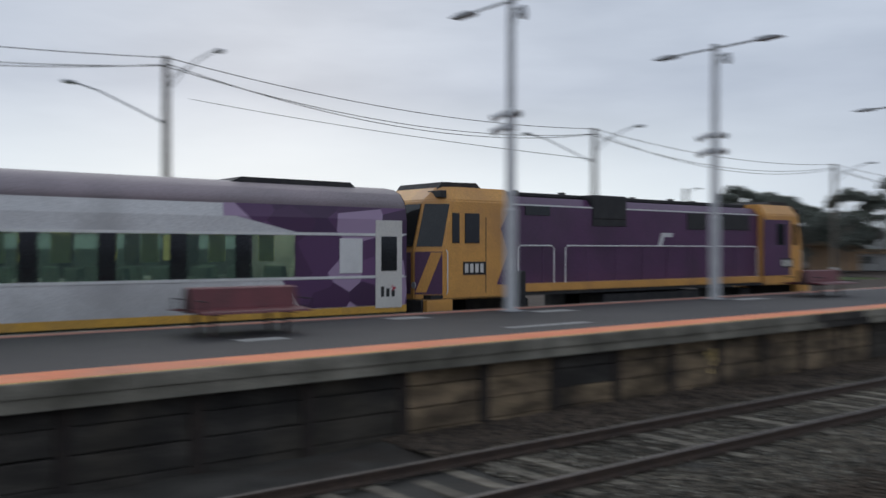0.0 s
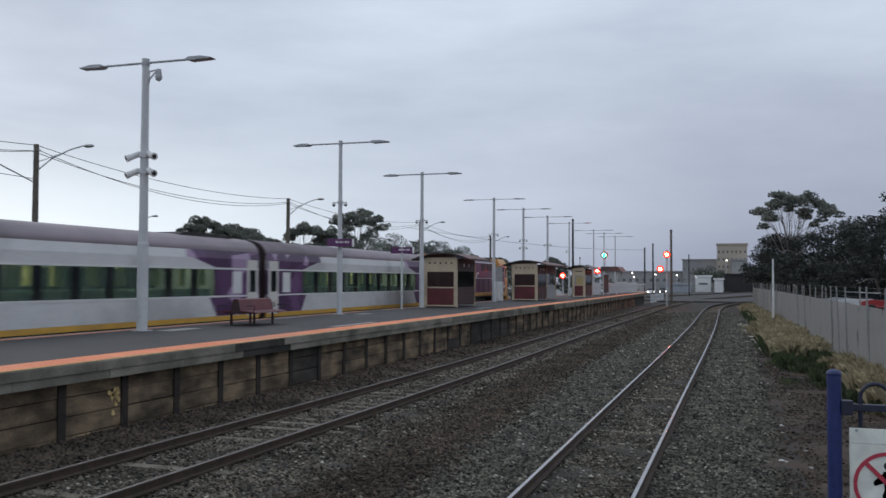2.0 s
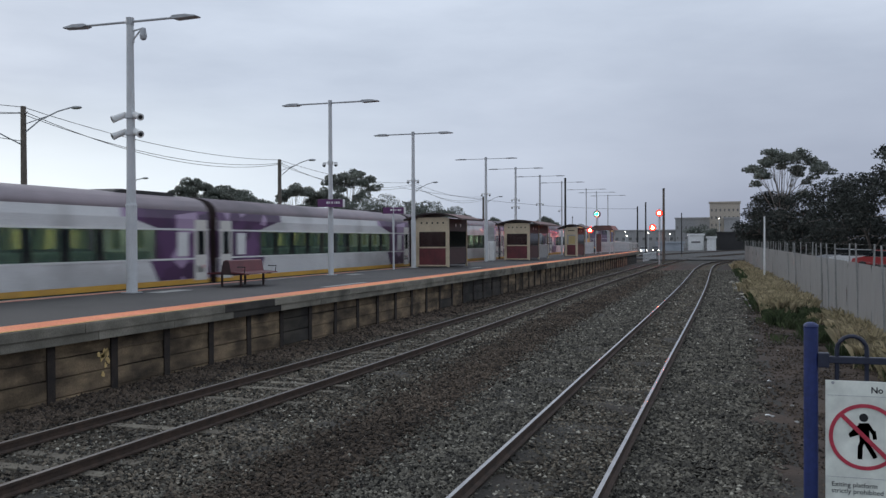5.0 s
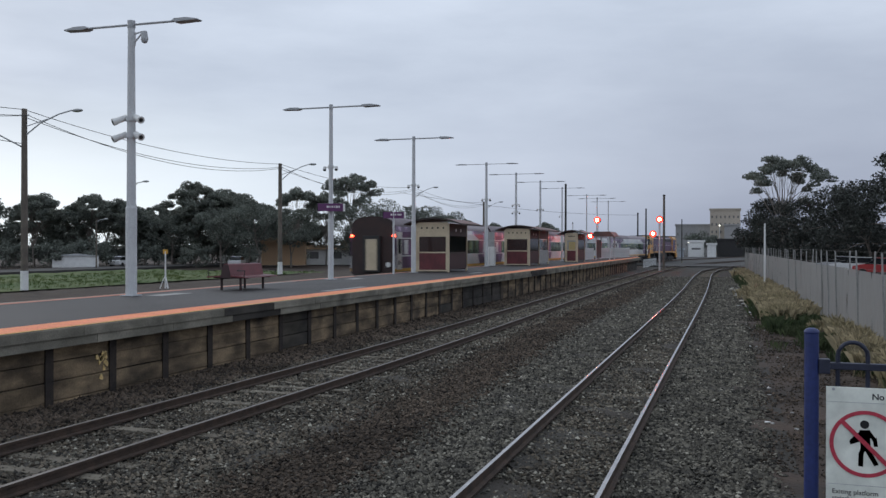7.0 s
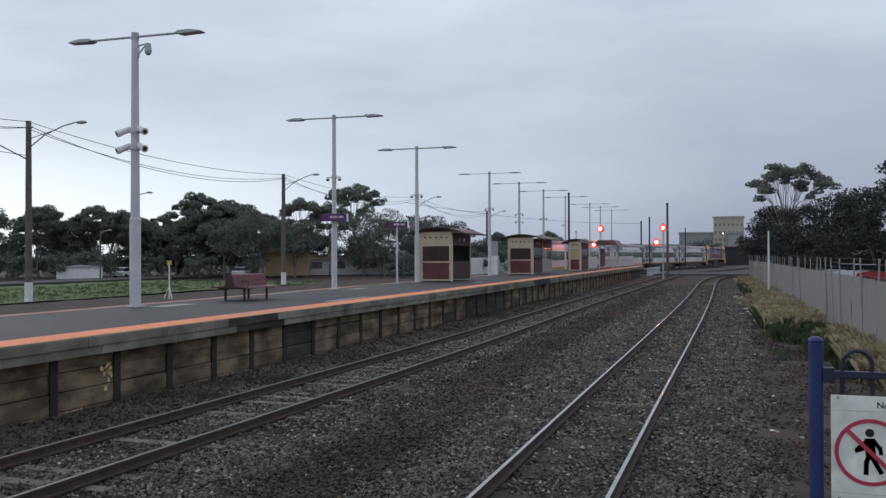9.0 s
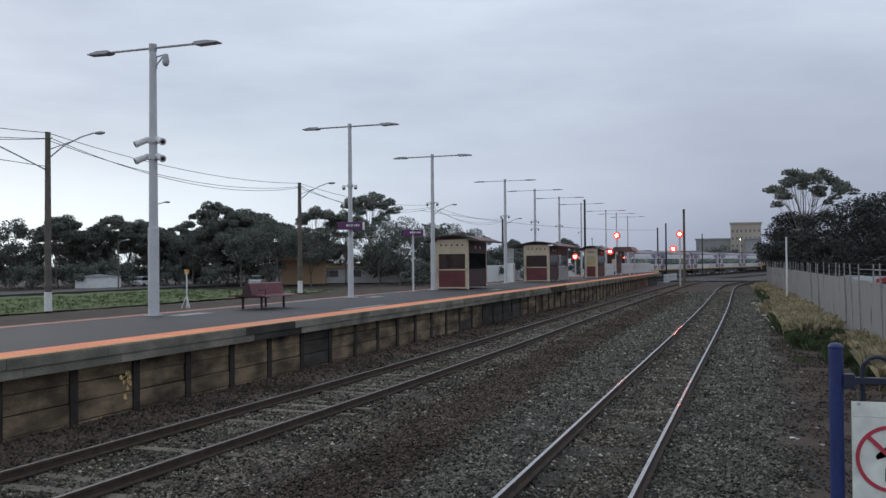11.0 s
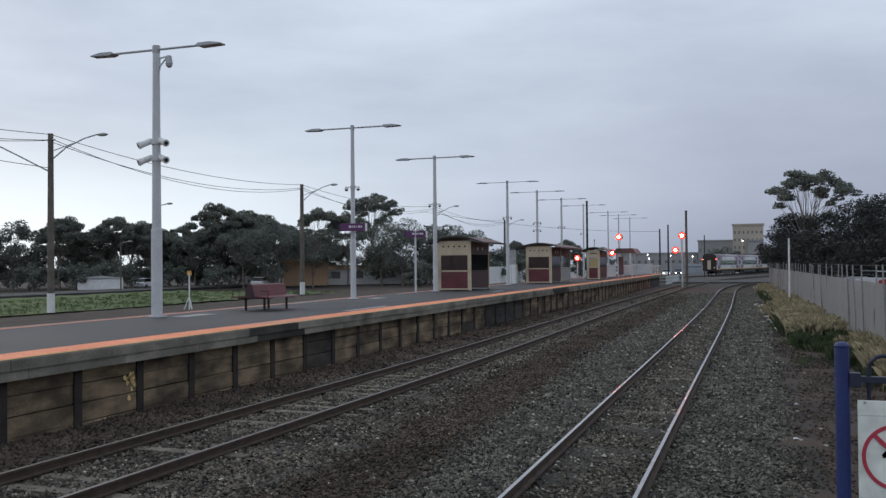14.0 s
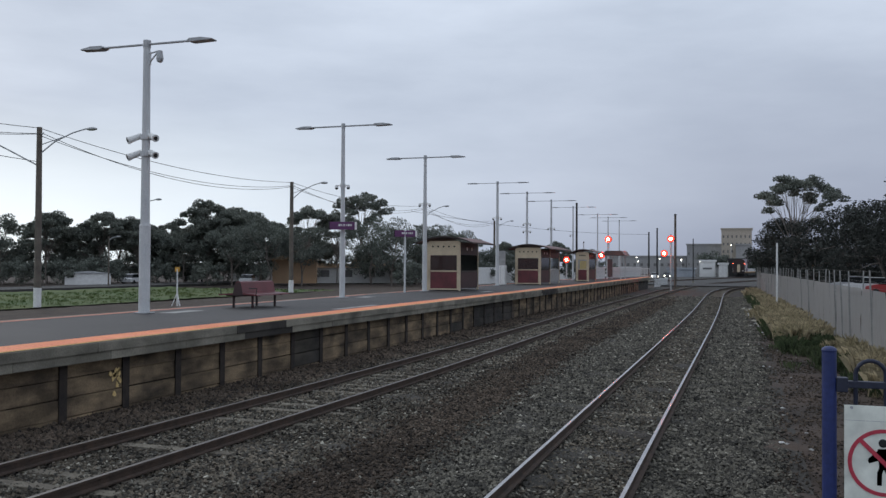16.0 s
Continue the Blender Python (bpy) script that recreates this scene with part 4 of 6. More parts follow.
        for s in (-1, 1):
            patch("quarter_window", [on_quarter(s, .06, 3.06), on_quarter(s, .94, 3.06), on_quarter(s, .94, 4.24), on_quarter(s, .06, 4.24)], M_DARKPANE, "dark angled cab window")
            patch("quarter_panel", [on_quarter(s, .03, 1.75), on_quarter(s, .97, 1.75), on_quarter(s, .97, 2.92), on_quarter(s, .03, 2.92)], M_LOCOPUR, "purple panel below the window")
            patch("diagonal_stripe", [on_quarter(s, .04, 1.80), on_quarter(s, .42, 1.80), on_quarter(s, .96, 2.90), on_quarter(s, .58, 2.90)], M_LOCOYEL, "orange diagonal stripe", .026)
            part("grab_rail", tube(B(), [(e * (a - .72), s * 1.47, 1.75), (e * (a - .72), s * 1.53, 1.82), (e * (a - .72), s * 1.53, 2.9), (e * (a - .72), s * 1.47, 2.96)], .016), M_WHITE, t, "white grab rail")
            if e > 0:
                part("side_panel", bx(B(), a - ln + .02, a - 1.5, s * 1.462, s * 1.47, 1.97, 4.15), M_LOCOPUR, t, "purple cab side")
            else:
                part("door_seam", bx(B(), -(a - ln) - .98, -(a - ln) - .96, s * 1.461, s * 1.468, 1.75, 3.9), M_DARK, t)
        part("number_box", bx(B(), e * (a - .72) - .1, e * (a - .72) + .1, -1.35, -.75, 4.42, 4.62, 0.01), M_BLACK, t)
        part("nose_panel", bx(B(), e * a, e * (a + .012), -.8, .8, 1.75, 2.9, .004), M_LOCOPUR, t, "purple nose panel")
        for s in (-1, 1):
            for u, hw in (((1.06, .13), (1.66, .27)) if e < 0 else ((1.15, .16), (2.2, .3))):
                part("cab_window", bx(B(), e * (a - u) - hw, e * (a - u) + hw, s * 1.455, s * 1.478, 3.16, 4.0, 0.01), M_DARKPANE, t)
            w = [(e * (a - ln - .02), 1.97), (e * (a - ln + .55), 1.97), (e * (a - ln + .12), 2.9), (e * (a - ln + .4), 3.6), (e * (a - ln - .02), 4.3)]
            part("livery_wedge", prism(B(), w, "y", s * 1.46, s * 1.466), M_LOCOPUR, t)
            bars = B()
            for k in range(4):
                bx(bars, e * (a - 1.75) + .19 * k - .36, e * (a - 1.75) + .19 * k - .24, s * 1.472, s * 1.478, 2.33, 2.58)
            part("number_plate", bx(B(), e * (a - 1.75) - .42, e * (a - 1.75) + .42, s * 1.46, s * 1.471, 2.27, 2.64), M_BLACK, t, "black plate")
            part("number_bars", bars, M_DOORCREAM, t, "pale bars in place of a number")
            part("step_well", bx(B(), e * (a - .5) - .45, e * (a - .5) + .45, s * 1.2, s * 1.47, 0.75, 1.60, .02), M_LOCOYEL, t)
            lamp = rod(B(), (e * (a + .0), s * .95, 2.0), (e * (a + .03), s * .95, 2.0), .09, seg=12)
            part("headlamp", lamp, G_HEAD if e > 0 else M_LAMP, t, "headlamp")
        part("pilot", bx(B(), e * (a - .1) - .12, e * (a - .1) + .12, -1.3, 1.3, 0.35, 1.6, .03), M_DARK, t)
        part("cab_roof_pod", prism(B(), [(e * (a - 2.4), 4.74), (e * (a - 2.2), 4.90), (e * (a - .95), 4.88), (e * (a - .75), 4.66)], "y", -1.0, 1.0), M_DARK, t, "dark roof pod above the cab")
        bg = thing("bogie", "", "")
        bg.parent = t
        bg.location = (e * (a - 3.9), 0, 0)
        bm = B()
        for s in (-1, 1):
            bx(bm, -2.3, 2.3, s * 1.05 - .1, s * 1.05 + .1, 0.5, 0.95, 0.04)
        bx(bm, -.4, .4, -1, 1, .6, 1.5)
        part("frame", bm, M_DARK, bg)
        for x in (-1.75, 0, 1.75):
            bm = B()
            for s in (-1, 1):
                rod(bm, (x, s * .74, 0.67), (x, s * .88, 0.67), 0.52, seg=20)
            part("wheelset", bm, M_DARK, bg)
    return t


coach_1 = make_coach()
coaches = [coach_1] + [copy_thing(coach_1, pose(0, 0, 0)) for _ in range(4)]
# red marker lights on the last coach only
for s in (-1, 1):
    bm = ball(B(), (-L_C / 2 - .04, s * 1.36, 3.5), 0.085, 10, 8)
    part("marker_light", bm, G_TAIL, coaches[-1], "red tail light")
part("marker_disc", rod(B(), (-L_C / 2 - .06, -1.0, 1.75), (-L_C / 2 - .03, -1.0, 1.75), 0.16, seg=14), M_WHITE, coaches[-1], "white disc")
loco = make_loco()


def s_joint(t):
    """Where the joint of locomotive and first coach is along the far line."""
    return 14.3 + 22.1 * t - 0.09 * t * t if t < 7.0 else 164.6 + 20.84 * (t - 7.0)


def along(s, half):
    x0, y0 = on_far(s - half)
    x1, y1 = on_far(s + half)
    return pose((x0 + x1) / 2, (y0 + y1) / 2, 0.0, 0, 0, math.degrees(math.atan2(y1 - y0, x1 - x0)))


# ---- shelters, seats and signs on the platform ----
def shelter(x0, y0, length, depth, h, label, dark=1.0, notice=False):
    """A shelter with a framed end wall, a dark glazed front and an arched roof; beyond the share dark of its length the front is clear."""
    t = thing("platform_shelter", label, "shelter", "platform shelters", pose(x0, y0, P))
    e, mid = h, length * dark
    for y in (0.0, depth):
        for x in sorted({0.0, mid, length}):
            part("post", bx(B(), x - .05, x + .05, y - .05, y + .05, 0, e - .05, .008), M_CREAM, t)
    fr = B()
    bx(fr, -.045, .045, .05, depth - .05, 0.05, .13), bx(fr, -.045, .045, .05, depth - .05, 1.08, 1.16), bx(fr, -.045, .045, .05, depth - .05, 2.02, 2.10)
    bx(fr, -.045, .045, .05, .15, .13, 2.02), bx(fr, -.045, .045, depth - .15, depth - .05, .13, 2.02)
    part("end_frame", fr, M_CREAM, t)
    part("gable_board", bx(B(), -.035, .035, .05, depth - .05, 2.10, e + .02), M_CREAM, t)
    part("end_panel", bx(B(), -.02, .02, .15, depth - .15, .13, 1.08, .004), M_MAROON, t)
    if notice:
        part("end_window", bx(B(), -.018, .018, .15, depth - .15, 1.16, 2.02, .004), M_GREYWALL, t)
        part("notice", bx(B(), -.03, -.019, .18, depth * .72, 1.1, 1.9), M_NOTICE, t, "faded yellow notice panel")
    else:
        part("end_window", bx(B(), -.012, .012, .15, depth - .15, 1.16, 2.02, .003), M_SMOKEREFL, t, "smoky brown glazing")
    # black discs painted for the dark inside of the vent openings
    vent = data_of("vent_hole", rod(B(), (-.05, 0, 0), (-.034, 0, 0), .055, seg=10), M_BLACK)
    for k in range(5):
        piece("vent_hole", vent, t, (0, .30 + (depth - .60) * k / 4, e - .30))
    part("back_wall", bx(B(), .06, mid - .06, depth - .03, depth + .03, .1, 2.3), M_BROWNDK, t, "dark brown sheet back wall")
    part("inner_wall", bx(B(), mid - .03, mid + .03, .06, depth - .06, .1, 2.3), M_BROWNDK, t)
    part("front_panel", bx(B(), .06, mid - .06, -.02, .02, .15, 1.05, .004), M_MAROONDK, t, "dark maroon lower panel")
    part("front_rail", bx(B(), .06, mid - .06, -.03, .03, 1.06, 1.14), M_BROWNDK, t)
    part("front_window", bx(B(), .06, mid - .06, -.01, .01, 1.15, 2.05, .003), M_SMOKEDK, t, "smoky brown glazing")
    part("fascia", bx(B(), .06, length - .06, -.03, .03, 2.06, e - .04), M_BROWNDK, t, "dark fascia with white discs for sky-lit holes")
    if dark < 1:
        part("side_panel", bx(B(), mid + .06, length - .06, -.02, .02, .15, 1.15, .004), M_GREYWALL, t, "pale grey lower panel")
        part("side_window", bx(B(), mid + .06, length - .06, -.01, .01, 1.2, 2.0, .003), M_CLEARPANE, t)
    # white discs stand for bright sky seen through the fascia's cutouts
    sky_disc = data_of("fascia_hole", rod(B(), (0, -.04, 0), (0, -.03, 0), .10, seg=12), M_WHITE)
    for k in range(2):
        piece("fascia_hole", sky_disc, t, (1.35 + .95 * k, 0, 2.40))
    part("bench_seat", bx(B(), .3, mid - .3, depth - .5, depth - .1, .42, .47, .01), M_MAROON, t)
    n, pts = 12, []
    for k in range(n + 1):
        u = -0.85 + (depth + 1.5) * k / n
        pts.append((u, e - 0.08 + .36 * (1 - (2 * k / n - 1) ** 2)))
    part("roof", prism(B(), pts + [(u, z - .03) for u, z in reversed(pts)], "x", -.30, length + .6), M_ROOFRED, t, "low arched weathered red roof sheet")
    part("roof_edge", prism(B(), [(u, z + .012) for u, z in pts] + [(u, z - .06) for u, z in reversed(pts)], "x", -.35, -.302), M_BROWNDK, t, "dark roof edge trim")
    for u in (-.89, depth + .63):
        part("gutter", bx(B(), -.34, length + .6, u, u + .06, e - .15, e - .06), M_BROWNDK, t)
    return t


SH_L = "cream and maroon platform shelter under an arched red roof"
shelter(50.5, 13.15, 3.6, 1.9, 2.82, SH_L)
shelter(68.8, 12.5, 7.2, 1.9, 2.80, "cream and maroon platform shelter with a clear glazed bay", .48)
shelter(84.9, 11.5, 4.2, 1.1, 2.70, "cream platform shelter with a yellow notice beside a black pole", 1.0, True)
can = thing("platform_canopy", "small red roofed canopy on pale posts", "canopy", at=pose(101, 10.6, P))
for x in (0, 4):
    for y in (0, 1.5):
        part("post", rod(B(), (x, y, 0), (x, y, 2.6), .06), M_GALV, can)
part("roof", prism(B(), [(-.5, 2.6), (2.0, 2.6), (1.6, 3.1), (-.1, 3.1)], "x", -.5, 4.5), M_ROOFRED, can)
part("screen", bx(B(), .1, 3.9, 1.45, 1.55, .2, 2.2), M_MAROONDK, can)


def bench(x, y):
    t = thing("platform_bench", "maroon back-to-back steel platform bench", "bench", "benches on the platform", pose(x, y, P))
    part("backrest", prism(B(), [(-.20, .44), (-.10, .86), (-.04, .89), (.04, .89), (.10, .86), (.20, .44)], "x", -1.08, 1.08), M_MAROON, t)
    for s in (-1, 1):
        part("seat", prism(B(), [(s * .18, .50), (s * .72, .46), (s * .74, .42), (s * .18, .45)], "x", -1.1, 1.1), M_MAROON, t)
        part("end_plate", prism(B(), [(-.20, .42), (-.10, .86), (.10, .86), (.20, .42)], "x", s * 1.085, s * 1.10), M_MAROONDK, t)
        for u in (-.75, .75):
            bm = B()
            bx(bm, u - .03, u + .03, s * .36 - .03, s * .36 + .03, 0, .46)
            bx(bm, u - .03, u + .03, 0, s * .66, .39, .45)
            part("leg", bm, M_MAROONDK, t)
        for e in (-1, 1):
            part("armrest", tube(B(), [(e * 1.05, s * .66, .45), (e * 1.05, s * .70, .66), (e * 1.05, s * .4, .66)], .018), M_DARK, t)
    return t


bench(29.3, 13.85)
bench(7.55, 13.6)


def name_sign(x, y, z, h_post, own_post):
    t = thing("station_name_sign", "purple station name board with pale unreadable lettering", "sign", "station name boards", pose(x, y, P, 0, 0, 24))
    part("board", bx(B(), -.05, .05, -.55, .55, z - .17, z + .17, .01), M_PURPLESIGN, t)
    part("end_panel", bx(B(), -.056, .056, -.64, -.545, z - .17, z + .17, .01), M_WHITE, t)
    part("end_panel", bx(B(), -.056, .056, .545, .60, z - .17, z + .17, .01), M_BLACK, t)
    bars = B()
    for k, w in enumerate((.16, .07, .10, .05, .14, .09)):
        bx(bars, -.058, -.049, .12 - k * .1 - w * .3, .12 - k * .1 + w * .3, z - .02, z + .07)
    part("lettering", bars, M_WHITE, t, "pale bars of lettering")
    if own_post:
        part("post", rod(B(), (.0, 0, 0), (0, 0, h_post), .055, seg=10), M_GALV, t)
    else:
        part("clamp", bx(B(), .04, .16, -.12, .12, z - .1, z + .1), M_GALV, t)
    return t


name_sign(38.05, 14.65, 3.18, 0, False)
name_sign(46.4, 14.9, 3.12, 3.3, True)
# equipment cabinet, fences and other small things along the platform
cab_ = thing("equipment_cabinet", "pale grey steel equipment cabinet with a glazed notice above", "cabinet", at=pose(67.6, 14.9, P))
part("body", bx(B(), -.3, .3, .0, .65, 0, 1.45, .02), M_WHITE, cab_)
part("notice_case", bx(B(), -.05, .05, .02, .63, 1.45, 2.55, .02), M_GREYWALL, cab_, "grey notice board")
part("door_seam", bx(B(), -.306, -.30, .31, .33, .1, 1.35), M_LAMP, cab_)
tv = thing("bin", "dark rubbish bin on the platform", "bin", at=pose(57.6, 14.8, P))
part("body", rod(B(), (0, 0, 0), (0, 0, .9), .28, .30, 14), M_DARK, tv)
part("lid", rod(B(), (0, 0, .9), (0, 0, .98), .31, .2, 14), M_LAMP, tv)


def picket(x0, y0, x1, y1, h, label, material, z0=P, gap=0.14):
    t = thing("picket_fence", label, "fence", "fences round the platform end")
    a, b = Vector((x0, y0, z0)), Vector((x1, y1, z0))
    d = (b - a).normalized()
    n = int((b - a).length / gap)
    bar = data_of("picket", bx(B(), -.02, .02, -.02, .02, .06, h), material)
    for k in range(0, n + 1):
        piece("picket", bar, t, a + d * gap * k)
    for z in (.15, h - .12):
        part("rail", rod(B(), a + Vector((0, 0, z)), b + Vector((0, 0, z)), .03, seg=6), material, t)
    return t


FE_L = "pale grey steel picket fence"
picket(76, 15.6, 84, 15.2, 1.25, FE_L + " behind the shelters", M_GALV)
picket(89.5, 12.6, 100, 12.2, 1.3, FE_L + " near the canopy", M_GALV)
picket(106, 12.4, 121, 10.6, 1.3, FE_L + " at the platform end", M_GALV)
picket(121.8, 9.6, 121.9, 12.6, 1.2, FE_L + " across the platform end", M_WHITE, gap=.2)


# ---- signals and masts ----
def signal(x, y, base, heads, mast_h, label, mast=True):
    t = thing("railway_signal", label, "railway signal", "railway signals", pose(x, y, base))
    if mast:
        part("mast", rod(B(), (0, 0, 0), (0, 0, mast_h), .07, seg=10), M_GALV, t)
    lad = B()
    for s in (-1, 1):
        rod(lad, (.25, s * .13, 0), (.12, s * .13, mast_h * .9), .015, seg=5)
    for k in range(int(mast_h * .9 / .35)):
        rod(lad, (.24, -.13, .3 + .35 * k), (.24, .13, .3 + .35 * k), .01, seg=5)
    part("ladder", lad, M_LAMP, t)
    for z, dy, colour in heads:
        hd = part("signal_head", rod(B(), (-.10, dy, z), (.05, dy, z), .42, seg=24), M_BLACK, t, "round black signal head")
        hood = B()
        for k in range(9):
            a0, a1 = radians(10 + 20 * k - 10), radians(10 + 20 * k + 10)
            p = [Vector((-.1, dy + .2 * math.cos(q), z + .2 * math.sin(q))) for q in (a0, a1)]
            hood.faces.new([hood.verts.new(v) for v in (p[0], p[1], p[1] + Vector((-.3, 0, 0)), p[0] + Vector((-.3, 0, 0)))])
        bmesh.ops.remove_doubles(hood, verts=hood.verts, dist=1e-4)
        bmesh.ops.solidify(hood, geom=list(hood.faces), thickness=.012)
        part("hood", hood, M_BLACK, hd)
        if colour:
            # glowing lens drawn larger than life to include the lamp's halo
            part("lens", ball(B(), (-.10, dy, z), .36, 18, 12, sx=.3), colour, hd, "lit red glass drawn wide for its halo")
            part("lamp_core", ball(B(), (-.19, dy, z), .17, 14, 8, sx=.4), G_REDCORE, hd, "bright lamp core")
    return t


# home signal beside the platform: its upper unit turns a drum with a green and a red lens
sig_a = signal(110, 13.25, P, [(2.75, .80, G_RED)], 5.2, "two unit railway signal on a pale mast with red lit below")
body_ = part("signal_head", rod(B(), (.30, 0, 4.63), (.40, 0, 4.63), .40, seg=20), M_BLACK, sig_a, "round black signal head")
drum = part("lens_drum", rod(B(), (-.03, 0, 0), (.03, 0, 0), .40, seg=24), M_BLACK, sig_a, "turning drum with a red and a green lens")
drum.location = (-.14, 0, 4.63)
part("lens", ball(B(), (-.04, 0, 0), .25, 14, 10, sx=.4), G_GREEN, drum, "green lens")
# red side also widened for the halo round the lamp
part("lens", ball(B(), (.04, 0, 0), .36, 18, 12, sx=.3), G_RED, drum, "red glass drawn wide for its halo")
part("lamp_core", ball(B(), (.15, 0, 0), .17, 14, 8, sx=.4), G_REDCORE, drum, "bright lamp core")
sig_b = signal(110, 5.95, 0.0, [(6.05, .0, G_RED), (4.35, .75, G_RED)], 6.6, "two unit railway signal showing red beside a dark mast")
sig_c = signal(118, 19.8, 0.0, [(3.6, .0, G_RED)], 4.0, "low railway signal showing red behind the shelters")


def mast(x, y, z0, top, r0, material, label, name="steel_mast"):
    t = thing(name, label, "mast", "masts", pose(x, y, z0))
    part("shaft", rod(B(), (0, 0, 0), (0, 0, top - z0), r0, r0 * .8, 10), material, t)
    part("cap", rod(B(), (0, 0, top - z0), (0, 0, top - z0 + .12), r0 * 1.2, r0 * .6, 10), M_DARK, t)
    part("foot", rod(B(), (0, 0, 0), (0, 0, .4), r0 * 1.5, r0 * 1.1, 10), M_CONC, t)
    return t


mast(110, 5.45, -0.1, 8.85, .16, M_WOODPOLE, "dark timber mast beside the red signal")
mast(85, 12.62, P, 8.6, .11, M_DARK, "black painted mast on the platform")
mast(160, 13.4, 0, 8.6, .15, M_DARK, "dark timber pole near the crossing")
mast(160, 12.0, 0, 9.3, .15, M_DARK, "dark timber pole near the crossing")
mast(160, 6.0, 0, 7.4, .10, M_DARK, "thin dark pole near the crossing")
mast(66, -4.25, -.1, 4.45, .07, M_WHITE, "slim white post at the wire fence")
mast(97, 14.0, P, 5.3, .07, M_GALV, "slim pale post on the platform")


# ---- street poles and wires ----
def street_pole(x, y, top, label, arm=1.0, girth=1.0):
    t = thing("street_pole", label, "utility pole", "street poles along the road", pose(x, y, 0))
    part("shaft", rod(B(), (0, 0, 0), (0, 0, top), .24 * girth, .17 * girth, 12), M_WOODPOLE, t)
    if arm < 1:
        part("lamp_arm", tube(B(), [(0, 0, top - .5), (.1, -.4, top - .15), (.2, -.9 * arm * 2, top - .05)], .04), M_LAMP, t)
        part("lamp_head", ball(B(), (.2, -.9 * arm * 2 - .2, top - .04), .22, 12, 8, sx=.7, sy=1.4, sz=.4), M_LAMP, t)
        return t
    part("painted_foot", rod(B(), (0, 0, 0), (0, 0, 1.25), .252, .246, 12), M_WHITE, t, "white painted foot")
    for u in (-.2, .2):
        part("insulator", rod(B(), (0, u, top - .45), (0, u * 1.8, top - .35), .05, .03, 8), M_WHITE, t)
    if arm >= 1:
        part("lamp_arm", tube(B(), [(0, -.1, top - 1.7), (.4, -.9, top - .9), (.9, -1.9, top - .3), (1.3, -2.6, top - .02)], .045), M_LAMP, t)
        part("brace", tube(B(), [(0, -.1, top - 1.15), (.6, -1.3, top - .62)], .03), M_LAMP, t)
        part("lamp_head", ball(B(), (1.45, -2.9, top - .02), .3, 12, 8, sx=.7, sy=1.4, sz=.4), M_LAMP, t)
    return t


ST_L = "grey timber street pole with a curved lamp arm"
street_x = [16.95, 48.5, 82.6, 122.0, 160.0]
street_top = [12.5, 11.65, 11.15, 11.3, 11.0]
for k, x in enumerate(street_x):
    street_pole(x, 41.1, street_top[k], ST_L)
for pole_ob in [o for o in scene.objects if o.name.startswith("street_pole") and o.location.x < 50]:
    part("lamp_arm", tube(B(), [(-.1, .1, 9.2), (-1.5, 1.2, 10.1), (-2.6, 2.1, 10.8), (-3.5, 2.85, 11.2)], .045), M_LAMP, pole_ob)
    part("lamp_head", ball(B(), (-3.75, 3.05, 11.25), .3, 12, 8, sx=1.2, sy=.9, sz=.4), M_LAMP, pole_ob)
street_pole(62.0, 43.1, 8.0, "short timber pole with a lamp arm beside the field", .5, .8)
street_pole(94.5, 73.0, 6.2, "slim street lamp pole beyond the field", .6, .45)


def wire(p, q, sag, label, r0=.022):
    pts = []
    for k in range(17):
        u = k / 16
        c = Vector(p).lerp(Vector(q), u)
        c.z -= sag * 4 * u * (1 - u)
        pts.append(c)
    solid("overhead_wire", tube(B(), pts, r0, 5), M_BLACK, label, "wire", "overhead wires")


tops = [(x, 41.1, street_top[k]) for k, x in enumerate(street_x)]
tops = [(-16, 41.1, 12.6)] + tops
for p, q in zip(tops, tops[1:]):
    for dy, dz, sag in ((0, -.05, .8), (.35, -.4, 1.2), (-.35, -.45, 1.5)):
        wire((p[0], p[1] + dy, p[2] + dz), (q[0], q[1] + dy, q[2] + dz), sag, "thin black overhead wire hanging between street poles")
wire((48.5, 41.1, 9.4), (28, 64, 14.5), .3, "thin black stay wire from a street pole")
wire((116.7, 41.1, 10.2), (160, 13.4, 8.3), .8, "thin black overhead wire towards the crossing")

# ---- wire fence along the near side ----
fence = thing("wire_fence", "grey mesh fence on steel posts with barbed strands on top", "fence")
FENCE = curve_of([(0, -6.3), (20, -5.95), (36, -5.65), (55, -5.3), (80, -4.7), (100, -4.1), (120, -3.75), (140, -5.5)])
fp = B()
bx(fp, -.024, .024, -.024, .024, -.2, 2.30)
bx(fp, -.020, .020, -.020, .020, 2.29, 2.74)
fpost = data_of("post", fp, M_FENCEPOST)
r = random.Random(8)
x = 6.0
while x < 120:
    p_ = piece("post", fpost, fence, (x, FENCE(x) + r.uniform(-.05, .05), r.uniform(-.06, .06)))
    p_.rotation_euler = (r.uniform(-.04, .04), r.uniform(-.05, .05), 0)
    mesh_panel = B()
    nx = 8
    top_ = 2.24 + .04 * noise.noise((x, 2, 5))
    grid_ = [[mesh_panel.verts.new((x + 2.3 * i / nx, FENCE(x + 2.3 * i / nx) + .07 * noise.noise(((x + i) * .7, j, 3)), -.05 + top_ * j / 4 + (.03 * noise.noise((x + i, 9, j)) if j == 4 else 0))) for i in range(nx + 1)] for j in range(5)]
    for j in range(4):
        for i in range(nx):
            mesh_panel.faces.new((grid_[j][i], grid_[j][i + 1], grid_[j + 1][i + 1], grid_[j + 1][i]))
    bmesh.ops.solidify(mesh_panel, geom=list(mesh_panel.faces), thickness=.006)
    part("mesh_panel", mesh_panel, M_MESH, fence)
    x += 2.3
